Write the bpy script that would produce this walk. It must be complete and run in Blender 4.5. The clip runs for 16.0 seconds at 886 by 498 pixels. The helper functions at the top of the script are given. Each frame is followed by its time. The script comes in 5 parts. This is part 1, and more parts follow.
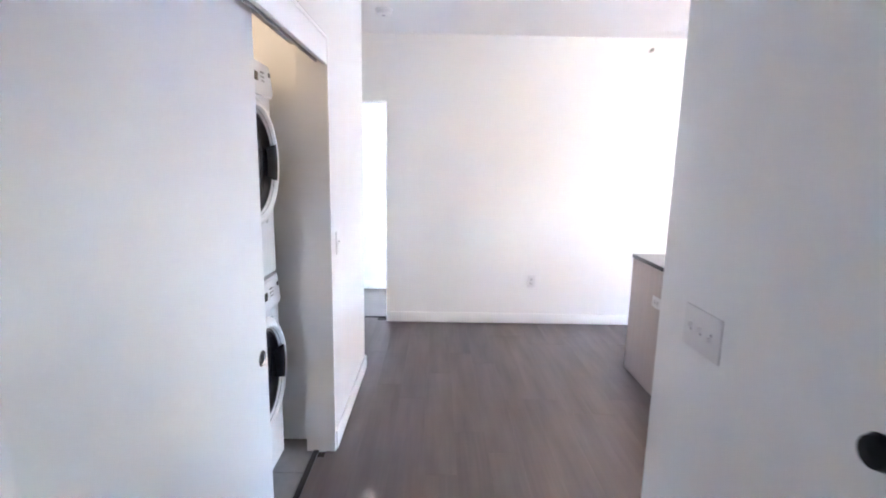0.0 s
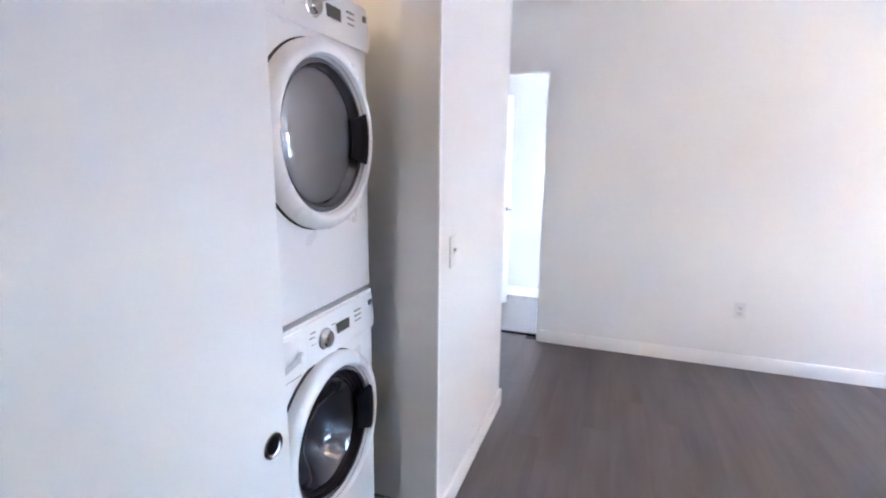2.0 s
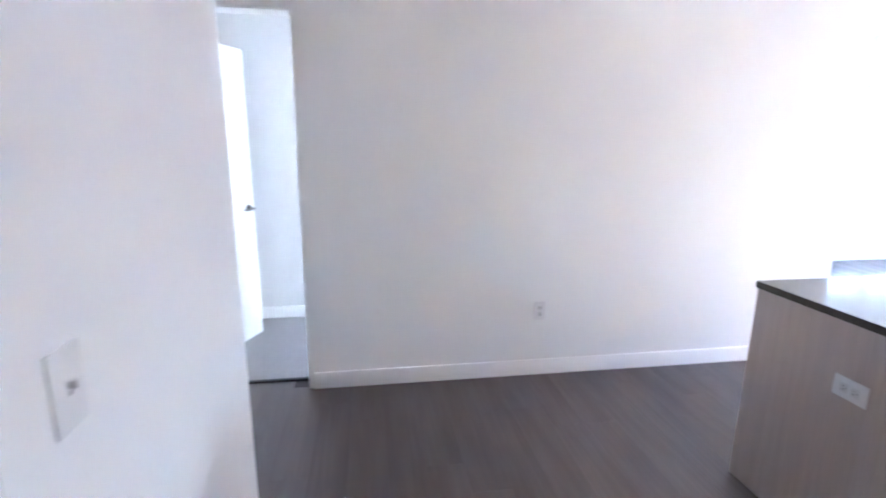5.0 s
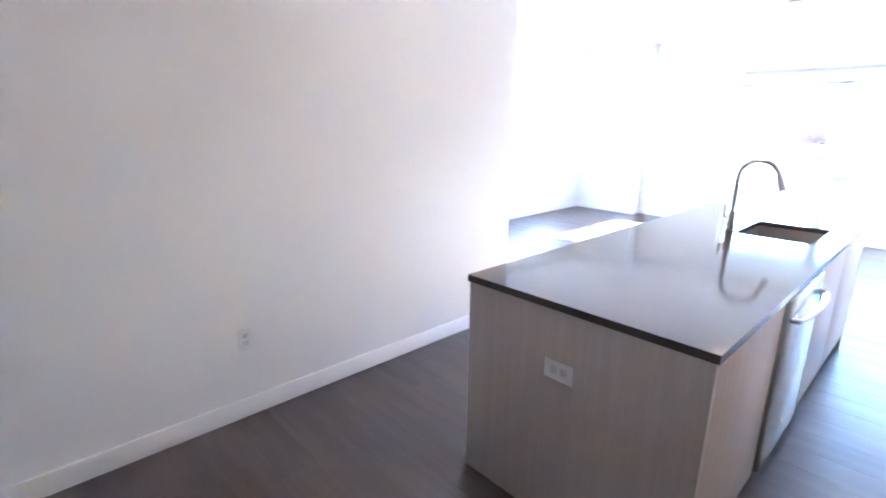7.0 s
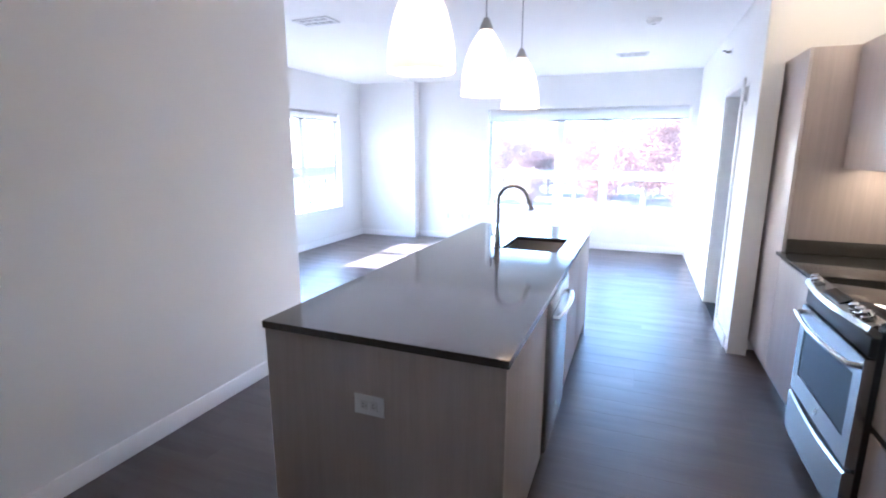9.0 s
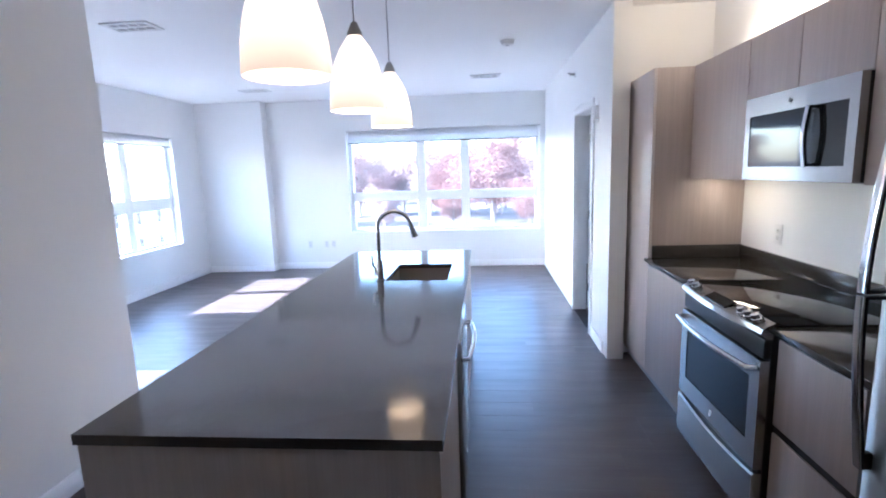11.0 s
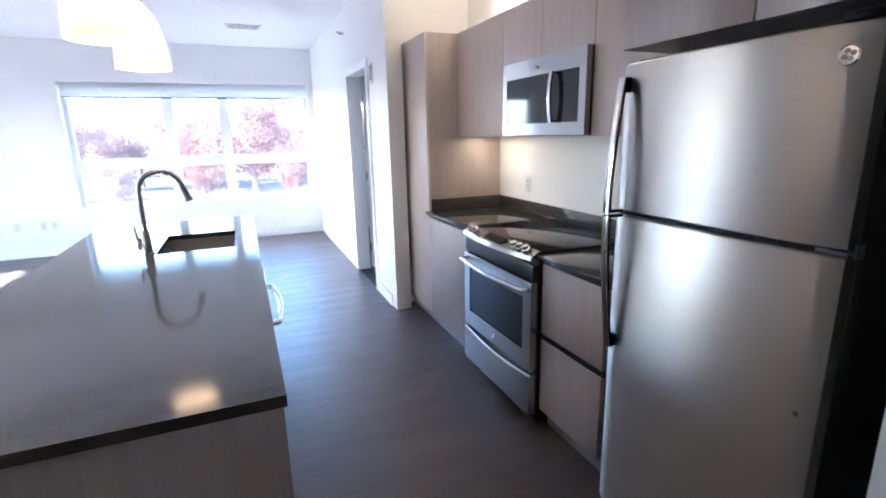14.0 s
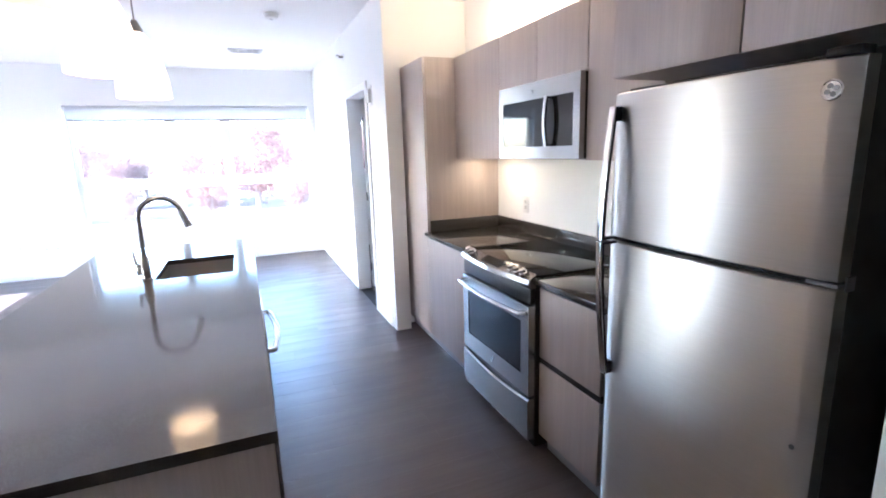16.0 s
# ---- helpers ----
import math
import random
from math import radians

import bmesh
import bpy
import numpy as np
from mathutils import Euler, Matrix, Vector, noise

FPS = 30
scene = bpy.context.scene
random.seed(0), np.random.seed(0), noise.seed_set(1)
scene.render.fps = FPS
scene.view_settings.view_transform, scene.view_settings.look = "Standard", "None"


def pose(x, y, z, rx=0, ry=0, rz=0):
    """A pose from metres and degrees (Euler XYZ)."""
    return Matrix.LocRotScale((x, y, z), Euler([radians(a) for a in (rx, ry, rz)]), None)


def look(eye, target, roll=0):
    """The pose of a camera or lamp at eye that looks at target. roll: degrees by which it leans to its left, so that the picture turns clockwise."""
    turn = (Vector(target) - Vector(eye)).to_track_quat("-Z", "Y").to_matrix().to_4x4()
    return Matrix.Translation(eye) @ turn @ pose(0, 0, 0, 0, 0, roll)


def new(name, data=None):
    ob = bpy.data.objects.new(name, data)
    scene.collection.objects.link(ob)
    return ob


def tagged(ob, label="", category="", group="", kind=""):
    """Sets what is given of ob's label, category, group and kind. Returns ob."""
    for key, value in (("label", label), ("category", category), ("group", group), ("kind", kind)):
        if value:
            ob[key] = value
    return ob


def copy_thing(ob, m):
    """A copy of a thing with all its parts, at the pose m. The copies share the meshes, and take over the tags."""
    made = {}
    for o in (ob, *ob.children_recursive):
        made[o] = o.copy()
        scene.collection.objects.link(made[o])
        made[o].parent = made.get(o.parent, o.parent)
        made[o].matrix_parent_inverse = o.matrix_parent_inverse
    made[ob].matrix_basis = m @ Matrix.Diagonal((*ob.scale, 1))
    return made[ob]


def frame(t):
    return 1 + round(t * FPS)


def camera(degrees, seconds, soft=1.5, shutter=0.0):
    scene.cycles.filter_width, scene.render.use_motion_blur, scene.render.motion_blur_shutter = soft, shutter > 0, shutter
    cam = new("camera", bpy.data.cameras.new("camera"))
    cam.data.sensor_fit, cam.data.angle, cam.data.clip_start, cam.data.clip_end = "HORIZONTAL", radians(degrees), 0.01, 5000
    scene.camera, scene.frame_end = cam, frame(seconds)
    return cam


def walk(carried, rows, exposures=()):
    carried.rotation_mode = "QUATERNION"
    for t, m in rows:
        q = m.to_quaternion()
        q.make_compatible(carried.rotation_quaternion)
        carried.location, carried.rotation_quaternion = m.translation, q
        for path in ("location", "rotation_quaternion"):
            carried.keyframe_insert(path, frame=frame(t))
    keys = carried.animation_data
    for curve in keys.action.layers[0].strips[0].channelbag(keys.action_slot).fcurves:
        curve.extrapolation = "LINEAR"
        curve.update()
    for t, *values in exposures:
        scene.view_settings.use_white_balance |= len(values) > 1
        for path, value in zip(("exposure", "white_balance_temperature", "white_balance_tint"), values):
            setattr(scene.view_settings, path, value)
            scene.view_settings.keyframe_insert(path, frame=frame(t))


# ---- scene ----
cam = camera(85.1, 16.0, soft=1.8, shutter=0.4)
EXPOSURES = [(0, 6.76, 5120, 11), (0.5, 6.6, 5100, 11), (2, 6.52, 5040, 11), (3.5, 6.58, 4920, 11), (4.5, 6.36, 4920, 11), (5, 6.14, 4940, 11), (7.5, 5.64, 5100, 11), (8.5, 5.06, 5020, 11), (9, 4.82, 5000, 11),
             (11.5, 4.25, 4850, 11), (12.5, 4.15, 4870, 11), (13.5, 4.34, 4990, 11), (14.5, 4.78, 5150, 11), (16, 5.0, 5260, 12)]
PATH = [
    (0, (-1.508, -2.668, 1.561), (-1.483, -0.698, 1.216), 1.1),
    (0.5, (-1.479, -2.438, 1.518), (-1.574, -0.471, 1.172), 0.4),
    (1, (-1.41, -2.243, 1.533), (-1.699, -0.297, 1.171), 0.8),
    (1.5, (-1.412, -2.035, 1.519), (-1.892, -0.128, 1.155), 0.9),
    (2, (-1.454, -1.85, 1.502), (-2.117, -0.002, 1.124), 0.6),
    (2.5, (-1.528, -1.672, 1.493), (-2.355, 0.103, 1.083), 0.3),
    (3, (-1.554, -1.497, 1.485), (-2.363, 0.279, 1.049), -0.2),
    (3.5, (-1.616, -1.239, 1.466), (-2.227, 0.613, 1.019), -0.3),
    (4, (-1.603, -1.046, 1.476), (-2.059, 0.85, 1.029), -1.5),
    (4.5, (-1.546, -0.981, 1.538), (-1.721, 0.958, 1.08), -1.3),
    (4.8, (-1.593, -0.872, 1.457), (-1.478, 1.082, 1.046), -0.0),
    (5, (-1.617, -0.778, 1.483), (-1.319, 1.15, 1.043), 0.5),
    (7.5, (-1.347, -0.331, 1.531), (0.13, 0.92, 1.026), 0.1),
    (8, (-1.344, -0.312, 1.527), (0.28, 0.747, 1.036), 0.1),
    (8.5, (-1.366, -0.325, 1.541), (0.37, 0.554, 1.078), 0.4),
    (9, (-1.374, -0.327, 1.549), (0.447, 0.398, 1.152), 0.2),
    (11.5, (-1.032, -0.022, 1.555), (0.938, -0.018, 1.212), -1.6),
    (12, (-1.029, 0.061, 1.541), (0.928, -0.124, 1.171), -0.9),
    (12.5, (-1.017, 0.09, 1.512), (0.912, -0.265, 1.122), -0.8),
    (13, (-1.031, 0.077, 1.509), (0.859, -0.423, 1.088), -0.9),
    (13.5, (-1.038, 0.048, 1.484), (0.808, -0.58, 1.041), -1.4),
    (14, (-1.058, 0.035, 1.484), (0.743, -0.701, 1.017), -1.3),
    (14.5, (-1.069, 0.013, 1.486), (0.708, -0.765, 1.003), -1.6),
    (15, (-1.071, 0.006, 1.493), (0.705, -0.78, 1.014), -1.9),
    (15.5, (-1.056, 0.003, 1.503), (0.736, -0.768, 1.061), -1.9),
    (16, (-1.065, 0.005, 1.525), (0.752, -0.726, 1.121), -1.8),
]
walk(cam, [(t, look(eye, target, roll)) for t, eye, target, roll in PATH], exposures=EXPOSURES)

# ---- world and light ----
world = bpy.data.worlds.new("sky")
scene.world = world
world.use_nodes = True
wn = world.node_tree
sky = wn.nodes.new("ShaderNodeTexSky")
sky.sky_type = "NISHITA"
sky.sun_disc = False
sky.sun_elevation = radians(28.1)
sky.sun_rotation = radians(-4.5)
sky.air_density, sky.dust_density, sky.ozone_density = 1.0, 1.5, 1.0
wn.links.new(sky.outputs[0], wn.nodes["Background"].inputs[0])
wn.nodes["Background"].inputs[1].default_value = 0.15

scene.cycles.max_bounces, scene.cycles.diffuse_bounces = 16, 12

sun_data = bpy.data.lights.new("sun", "SUN")
sun_data.energy, sun_data.angle, sun_data.color = 4.5, radians(0.6), (1.0, 0.95, 0.88)
sun = new("sun", sun_data)
sun.matrix_world = look((-0.8, 10, 5.35), (0, 0, 0))


def lamp(name, kind, at, to, watts, colour, size=0.1, size_y=None):
    d = bpy.data.lights.new(name, kind)
    d.energy, d.color = watts, colour
    if kind == "AREA":
        d.size = size
        if size_y:
            d.shape, d.size_y = "RECTANGLE", size_y
    else:
        d.shadow_soft_size = size
    ob = new(name, d)
    ob.matrix_world = look(at, to)
    return ob


WARM = (1.0, 0.72, 0.42)
PENDANTS = [(0.31, 0.43), (1.10, 0.43), (1.89, 0.43)]
for px, py in PENDANTS:
    lamp("pendant_bulb", "POINT", (px, py, 1.942), (px, py, 0), 0.05, (1.0, 0.66, 0.38), 0.045)
lamp("undercabinet_light", "AREA", (2.08, -1.66, 1.452), (2.08, -1.66, 0), 0.085, WARM, 0.35, 0.06)
lamp("undercabinet_light", "AREA", (0.60, -1.68, 1.452), (0.60, -1.68, 0), 0.03, WARM, 0.35, 0.06)
lamp("overcabinet_light", "AREA", (1.3, -1.70, 2.195), (1.3, -1.70, 3.0), 1.0, WARM, 2.0, 0.06)
lamp("closet_bulb", "POINT", (-2.72, -1.2, 2.40), (-2.72, -1.2, 0), 0.13, (1.0, 0.66, 0.36), 0.2)


# ---- materials ----
class Mat:
    """A node material with a principled shader and texture coordinates in metres."""

    def __init__(self, name, colour=(0.8, 0.8, 0.8), rough=0.5, metal=0.0, **more):
        self.m = bpy.data.materials.new(name)
        self.m.use_nodes = True
        self.t = self.m.node_tree
        self.b = self.t.nodes["Principled BSDF"]
        self.b.inputs["Base Color"].default_value = (*colour, 1)
        self.b.inputs["Roughness"].default_value = rough
        self.b.inputs["Metallic"].default_value = metal
        for k, v in more.items():
            self.b.inputs[k.replace("_", " ")].default_value = v
        self.co = self.t.nodes.new("ShaderNodeTexCoord").outputs["Object"]
        self.height = None

    def node(self, kind, **sets):
        n = self.t.nodes.new(kind)
        for k, v in sets.items():
            n.inputs[k].default_value = v
        return n

    def link(self, a, b):
        self.t.links.new(a, b)
        return self

    def mapped(self, scale, shift=None):
        n = self.node("ShaderNodeMapping", Scale=scale)
        self.link(self.co, n.inputs["Vector"])
        if shift is not None:
            self.link(shift, n.inputs["Location"])
        return n.outputs[0]

    def noise(self, scale=(1, 1, 1), size=5.0, detail=4.0, rough=0.55, shift=None):
        n = self.node("ShaderNodeTexNoise", Scale=size, Detail=detail, Roughness=rough)
        self.link(self.mapped(scale, shift), n.inputs["Vector"])
        return n.outputs["Fac"]

    def ramp(self, fac, a, b, lo=0.3, hi=0.7):
        n = self.t.nodes.new("ShaderNodeMapRange")
        n.inputs["From Min"].default_value, n.inputs["From Max"].default_value = lo, hi
        n.inputs["To Min"].default_value, n.inputs["To Max"].default_value = a, b
        self.link(fac, n.inputs["Value"])
        return n.outputs[0]

    def mix(self, fac, a, b, mode="MIX"):
        n = self.t.nodes.new("ShaderNodeMix")
        n.data_type, n.blend_type = "RGBA", mode
        for src, sock in ((a, n.inputs[6]), (b, n.inputs[7])):
            if isinstance(src, tuple):
                sock.default_value = (*src, 1)
            else:
                self.link(src, sock)
        if isinstance(fac, float):
            n.inputs[0].default_value = fac
        else:
            self.link(fac, n.inputs[0])
        return n.outputs[2]

    def colour(self, out):
        return self.link(out, self.b.inputs["Base Color"])

    def roughness(self, out):
        return self.link(out, self.b.inputs["Roughness"])

    def bump(self, fac, strength=0.2, distance=0.002):
        n = self.node("ShaderNodeBump", Strength=strength, Distance=distance)
        self.link(fac, n.inputs["Height"])
        if self.height is not None:
            self.link(self.height, n.inputs["Normal"])
        self.height = n.outputs[0]
        return self.link(self.height, self.b.inputs["Normal"])

    def random(self):
        return self.t.nodes.new("ShaderNodeObjectInfo").outputs["Random"]


def paint(name, base, vary=0.03, rough=0.55, grain=220):
    m = Mat(name, base, rough)
    big = m.ramp(m.noise(size=0.9, detail=3), 0.0, 1.0)
    dark = tuple(c * (1 - vary) for c in base)
    m.colour(m.mix(big, dark, base))
    m.roughness(m.ramp(m.noise(size=3.0), rough - 0.06, rough + 0.08))
    m.bump(m.noise(size=grain, detail=2), 0.12, 0.0006)
    m.bump(m.noise(size=1.7, detail=2), 0.05, 0.004)
    return m.m


def laminate(name, a, b, scale):
    """Fine-grained matt wood laminate; the grain runs along the axis with the small scale."""
    m = Mat(name, a, 0.5)
    fine = m.noise(scale, 1.0, 6, 0.7)
    broad = m.noise(tuple(s * 0.22 for s in scale), 1.0, 3)
    c = m.mix(m.ramp(fine, 0.0, 1.0, 0.3, 0.72), a, b)
    c = m.mix(m.ramp(broad, 0.0, 0.35, 0.35, 0.7), c, tuple(x * 0.78 for x in a))
    m.colour(c)
    m.roughness(m.ramp(fine, 0.30, 0.38))
    m.b.inputs["Specular IOR Level"].default_value = 0.7
    m.bump(fine, 0.03, 0.0006)
    return m.m


def steel(name, scale, base=(0.54, 0.53, 0.52), rough=0.24, turn=0.25):
    """Brushed stainless steel, streaked along the axis with the small scale; its gloss is drawn out across the streaks."""
    m = Mat(name, base, rough, 1.0)
    streak = m.noise(scale, 1.0, 4, 0.6)
    smudge = m.noise(size=2.0, detail=2)
    c = m.mix(m.ramp(streak, 0.0, 1.0), tuple(v * 0.94 for v in base), base)
    m.colour(m.mix(m.ramp(smudge, 0.0, 0.12), c, tuple(v * 0.85 for v in base)))
    m.b.inputs["Anisotropic"].default_value = 0.92
    m.b.inputs["Anisotropic Rotation"].default_value = turn
    return m.m


WALL = paint("wall_paint", (0.79, 0.79, 0.785))
CEIL = paint("ceiling_paint", (0.84, 0.84, 0.84), 0.02, 0.75)
TRIM = paint("trim_paint", (0.87, 0.87, 0.87), 0.02, 0.35, 90)
DOOR = paint("door_paint", (0.82, 0.82, 0.82), 0.02, 0.40, 120)
TAUPE_V = laminate("taupe_laminate", (0.43, 0.365, 0.335), (0.50, 0.43, 0.40), (160, 160, 5))
TAUPE_IN = Mat("cabinet_reveal", (0.035, 0.03, 0.028), 0.6).m
STEEL_V = steel("brushed_steel", (4, 4, 420), (0.57, 0.555, 0.535), 0.36)
STEEL_H = steel("brushed_steel_across", (4, 4, 420), (0.43, 0.425, 0.42), 0.24)
CHROME = Mat("chrome", (0.72, 0.71, 0.70), 0.12, 1.0).m
DARK_CHROME = Mat("brushed_nickel", (0.42, 0.41, 0.40), 0.22, 1.0).m
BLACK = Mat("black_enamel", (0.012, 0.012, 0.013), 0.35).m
BLACK_PLASTIC = Mat("black_plastic", (0.008, 0.008, 0.012), 0.3, Specular_IOR_Level=0.15).m
OVEN_GLASS = Mat("oven_glass", (0.012, 0.013, 0.016), 0.07, Specular_IOR_Level=0.22).m
BLACK_GLASS = Mat("black_glass", (0.012, 0.013, 0.015), 0.05).m
WHITE_PLASTIC = Mat("white_plastic", (0.70, 0.70, 0.70), 0.35).m
SOCKET = Mat("socket_face", (0.60, 0.60, 0.60), 0.4).m
GRIP_BLACK = Mat("matt_black_grip", (0.006, 0.006, 0.010), 0.5, Specular_IOR_Level=0.08).m
GRIP_GREY = Mat("pale_grey_plastic", (0.48, 0.49, 0.51), 0.4).m
GREY_PLASTIC = Mat("grey_plastic", (0.32, 0.32, 0.33), 0.45).m
SLOT = Mat("dark_slot", (0.03, 0.03, 0.03), 0.6).m
BADGE = Mat("badge_grey", (0.20, 0.21, 0.23), 0.3, 0.6).m
LCD = Mat("display_glass", (0.10, 0.105, 0.10), 0.15).m
MARK = Mat("printed_mark", (0.30, 0.30, 0.32), 0.5).m

enamel = Mat("white_enamel", (0.82, 0.83, 0.85), 0.22)
enamel.roughness(enamel.ramp(enamel.noise(size=6), 0.26, 0.36))
enamel.bump(enamel.noise(size=260, detail=1), 0.03, 0.0004)
ENAMEL = enamel.m

quartz = Mat("dark_quartz", (0.06, 0.055, 0.052), 0.14)
speck = quartz.noise(size=900, detail=1)
cloud = quartz.noise(size=2.2, detail=4)
c_ = quartz.mix(quartz.ramp(speck, 0.0, 1.0, 0.35, 0.75), (0.050, 0.046, 0.043), (0.082, 0.075, 0.071))
quartz.colour(quartz.mix(quartz.ramp(cloud, 0.0, 0.3), c_, (0.040, 0.037, 0.035)))
quartz.roughness(quartz.ramp(cloud, 0.085, 0.12))
quartz.b.inputs["Specular IOR Level"].default_value = 0.65
QUARTZ = quartz.m

plank_m = Mat("dark_plank", (0.05, 0.04, 0.037), 0.35)
r_ = plank_m.random()
shift_ = plank_m.node("ShaderNodeCombineXYZ")
mul_ = plank_m.t.nodes.new("ShaderNodeMath")
mul_.operation = "MULTIPLY"
mul_.inputs[1].default_value = 37.0
plank_m.link(r_, mul_.inputs[0])
plank_m.link(mul_.outputs[0], shift_.inputs[0])
plank_m.link(mul_.outputs[0], shift_.inputs[1])
g1 = plank_m.noise((60, 1.6, 1), 1.0, 2, 0.45, shift_.outputs[0])
g2 = plank_m.noise((9, 1.4, 1), 1.0, 3, 0.5, shift_.outputs[0])
base_ = plank_m.mix(plank_m.ramp(r_, 0.0, 1.0, 0.0, 1.0), (0.068, 0.051, 0.048), (0.088, 0.066, 0.062))
c_ = plank_m.mix(plank_m.ramp(g1, 0.0, 0.6, 0.25, 0.8), base_, (0.116, 0.091, 0.086))
plank_m.colour(plank_m.mix(plank_m.ramp(g2, 0.0, 0.65, 0.35, 0.75), c_, (0.042, 0.032, 0.031)))
plank_m.roughness(plank_m.ramp(g2, 0.33, 0.42))
plank_m.b.inputs["Specular IOR Level"].default_value = 0.8
PLANK = plank_m.m
SUBFLOOR = Mat("floor_joint", (0.015, 0.012, 0.012), 0.7).m

carpet = Mat("carpet", (0.30, 0.285, 0.275), 0.95)
cn = carpet.noise(size=240, detail=3)
carpet.colour(carpet.mix(carpet.ramp(cn, 0.0, 1.0), (0.22, 0.21, 0.205), (0.36, 0.345, 0.335)))
carpet.bump(cn, 0.8, 0.006)
CARPET = carpet.m
tile_m = Mat("grey_tile", (0.20, 0.20, 0.20), 0.4)
tile_m.colour(tile_m.mix(tile_m.ramp(tile_m.noise(size=7), 0.0, 1.0), (0.17, 0.17, 0.17), (0.24, 0.24, 0.235)))
TILE = tile_m.m
GROUT = Mat("grout", (0.13, 0.13, 0.125), 0.8).m

glass = Mat("window_glass", (1, 1, 1), 0.0)
glass.t.nodes.remove(glass.b)
tr = glass.t.nodes.new("ShaderNodeBsdfTransparent")
gl = glass.t.nodes.new("ShaderNodeBsdfGlossy")
gl.inputs["Roughness"].default_value = 0.02
lw = glass.t.nodes.new("ShaderNodeLayerWeight")
pw = glass.t.nodes.new("ShaderNodeMath")
pw.operation = "POWER"
pw.inputs[1].default_value = 5.0
glass.link(lw.outputs["Facing"], pw.inputs[0])
fr = glass.t.nodes.new("ShaderNodeMapRange")
fr.inputs["To Min"].default_value, fr.inputs["To Max"].default_value = 0.03, 0.9
glass.link(pw.outputs[0], fr.inputs["Value"])
mx = glass.t.nodes.new("ShaderNodeMixShader")
glass.link(fr.outputs[0], mx.inputs[0]).link(tr.outputs[0], mx.inputs[1]).link(gl.outputs[0], mx.inputs[2])
# weak translucent veil imitates glare haze over the view outside
glare_haze = glass.t.nodes.new("ShaderNodeBsdfTranslucent")
veil_ = glass.t.nodes.new("ShaderNodeMixShader")
veil_.inputs[0].default_value = 0.014
glass.link(mx.outputs[0], veil_.inputs[1]).link(glare_haze.outputs[0], veil_.inputs[2])
glass.link(veil_.outputs[0], glass.t.nodes["Material Output"].inputs["Surface"])
GLASS = glass.m
DOOR_GLASS = Mat("smoked_door_glass", (0.13, 0.13, 0.14), 0.015, IOR=2.1).m
BOWL_EDGE = Mat("door_bowl_edge", (0.075, 0.07, 0.08), 0.08, IOR=1.8).m
GASKET = Mat("door_gasket", (0.10, 0.095, 0.12), 0.35).m
WASH_GLASS = Mat("washer_door_glass", (0.028, 0.027, 0.036), 0.04, IOR=1.55).m
DARK_GASKET = Mat("dark_gasket", (0.022, 0.018, 0.030), 0.4).m

blind_m = Mat("roller_fabric", (0.70, 0.70, 0.70), 0.8)
blind_m.b.inputs["Transmission Weight"].default_value = 0.0
tb = blind_m.t.nodes.new("ShaderNodeBsdfTranslucent")
tb.inputs["Color"].default_value = (0.75, 0.76, 0.78, 1)
mb = blind_m.t.nodes.new("ShaderNodeMixShader")
mb.inputs[0].default_value = 0.5
blind_m.link(blind_m.b.outputs[0], mb.inputs[1]).link(tb.outputs[0], mb.inputs[2])
blind_m.link(mb.outputs[0], blind_m.t.nodes["Material Output"].inputs["Surface"])
BLIND = blind_m.m

shade_m = Mat("opal_glass", (0.85, 0.80, 0.72), 0.25)
shade_m.b.inputs["Emission Color"].default_value = (1.0, 0.65, 0.37, 1)
shade_m.b.inputs["Emission Strength"].default_value = 0.12
sep = shade_m.t.nodes.new("ShaderNodeSeparateXYZ")
shade_m.link(shade_m.co, sep.inputs[0])
glow = shade_m.ramp(sep.outputs[2], 0.048, 0.115, 0.0, 0.16)
shade_m.link(glow, shade_m.b.inputs["Emission Strength"])
SHADE = shade_m.m
bulb_m = Mat("bulb_glow", (1, 0.95, 0.85), 0.3)
bulb_m.b.inputs["Emission Color"].default_value = (1.0, 0.85, 0.62, 1)
bulb_m.b.inputs["Emission Strength"].default_value = 0.55
BULB = bulb_m.m

grass_m = Mat("dry_grass", (0.16, 0.13, 0.08), 0.9)
grass_m.colour(grass_m.mix(grass_m.ramp(grass_m.noise(size=0.15, detail=6), 0.0, 1.0), (0.05, 0.040, 0.032), (0.08, 0.062, 0.050)))
GRASS = grass_m.m
asphalt = Mat("asphalt", (0.05, 0.05, 0.052), 0.85)
asphalt.colour(asphalt.mix(asphalt.ramp(asphalt.noise(size=3), 0.0, 1.0), (0.045, 0.045, 0.047), (0.075, 0.073, 0.072)))
ASPHALT = asphalt.m
BARK = Mat("bark", (0.24, 0.20, 0.175), 0.9).m


def foliage(name, a, b):
    """Thin autumn leaves: half of the light goes through them."""
    m = Mat(name, a, 0.7)
    isl = m.t.nodes.new("ShaderNodeNewGeometry").outputs["Random Per Island"]
    tint = m.mix(isl, a, b)
    m.colour(tint)
    thin = m.t.nodes.new("ShaderNodeBsdfTranslucent")
    both = m.t.nodes.new("ShaderNodeMixShader")
    both.inputs[0].default_value = 0.5
    m.link(tint, thin.inputs["Color"]).link(m.b.outputs[0], both.inputs[1]).link(thin.outputs[0], both.inputs[2])
    m.link(both.outputs[0], m.t.nodes["Material Output"].inputs["Surface"])
    return m.m


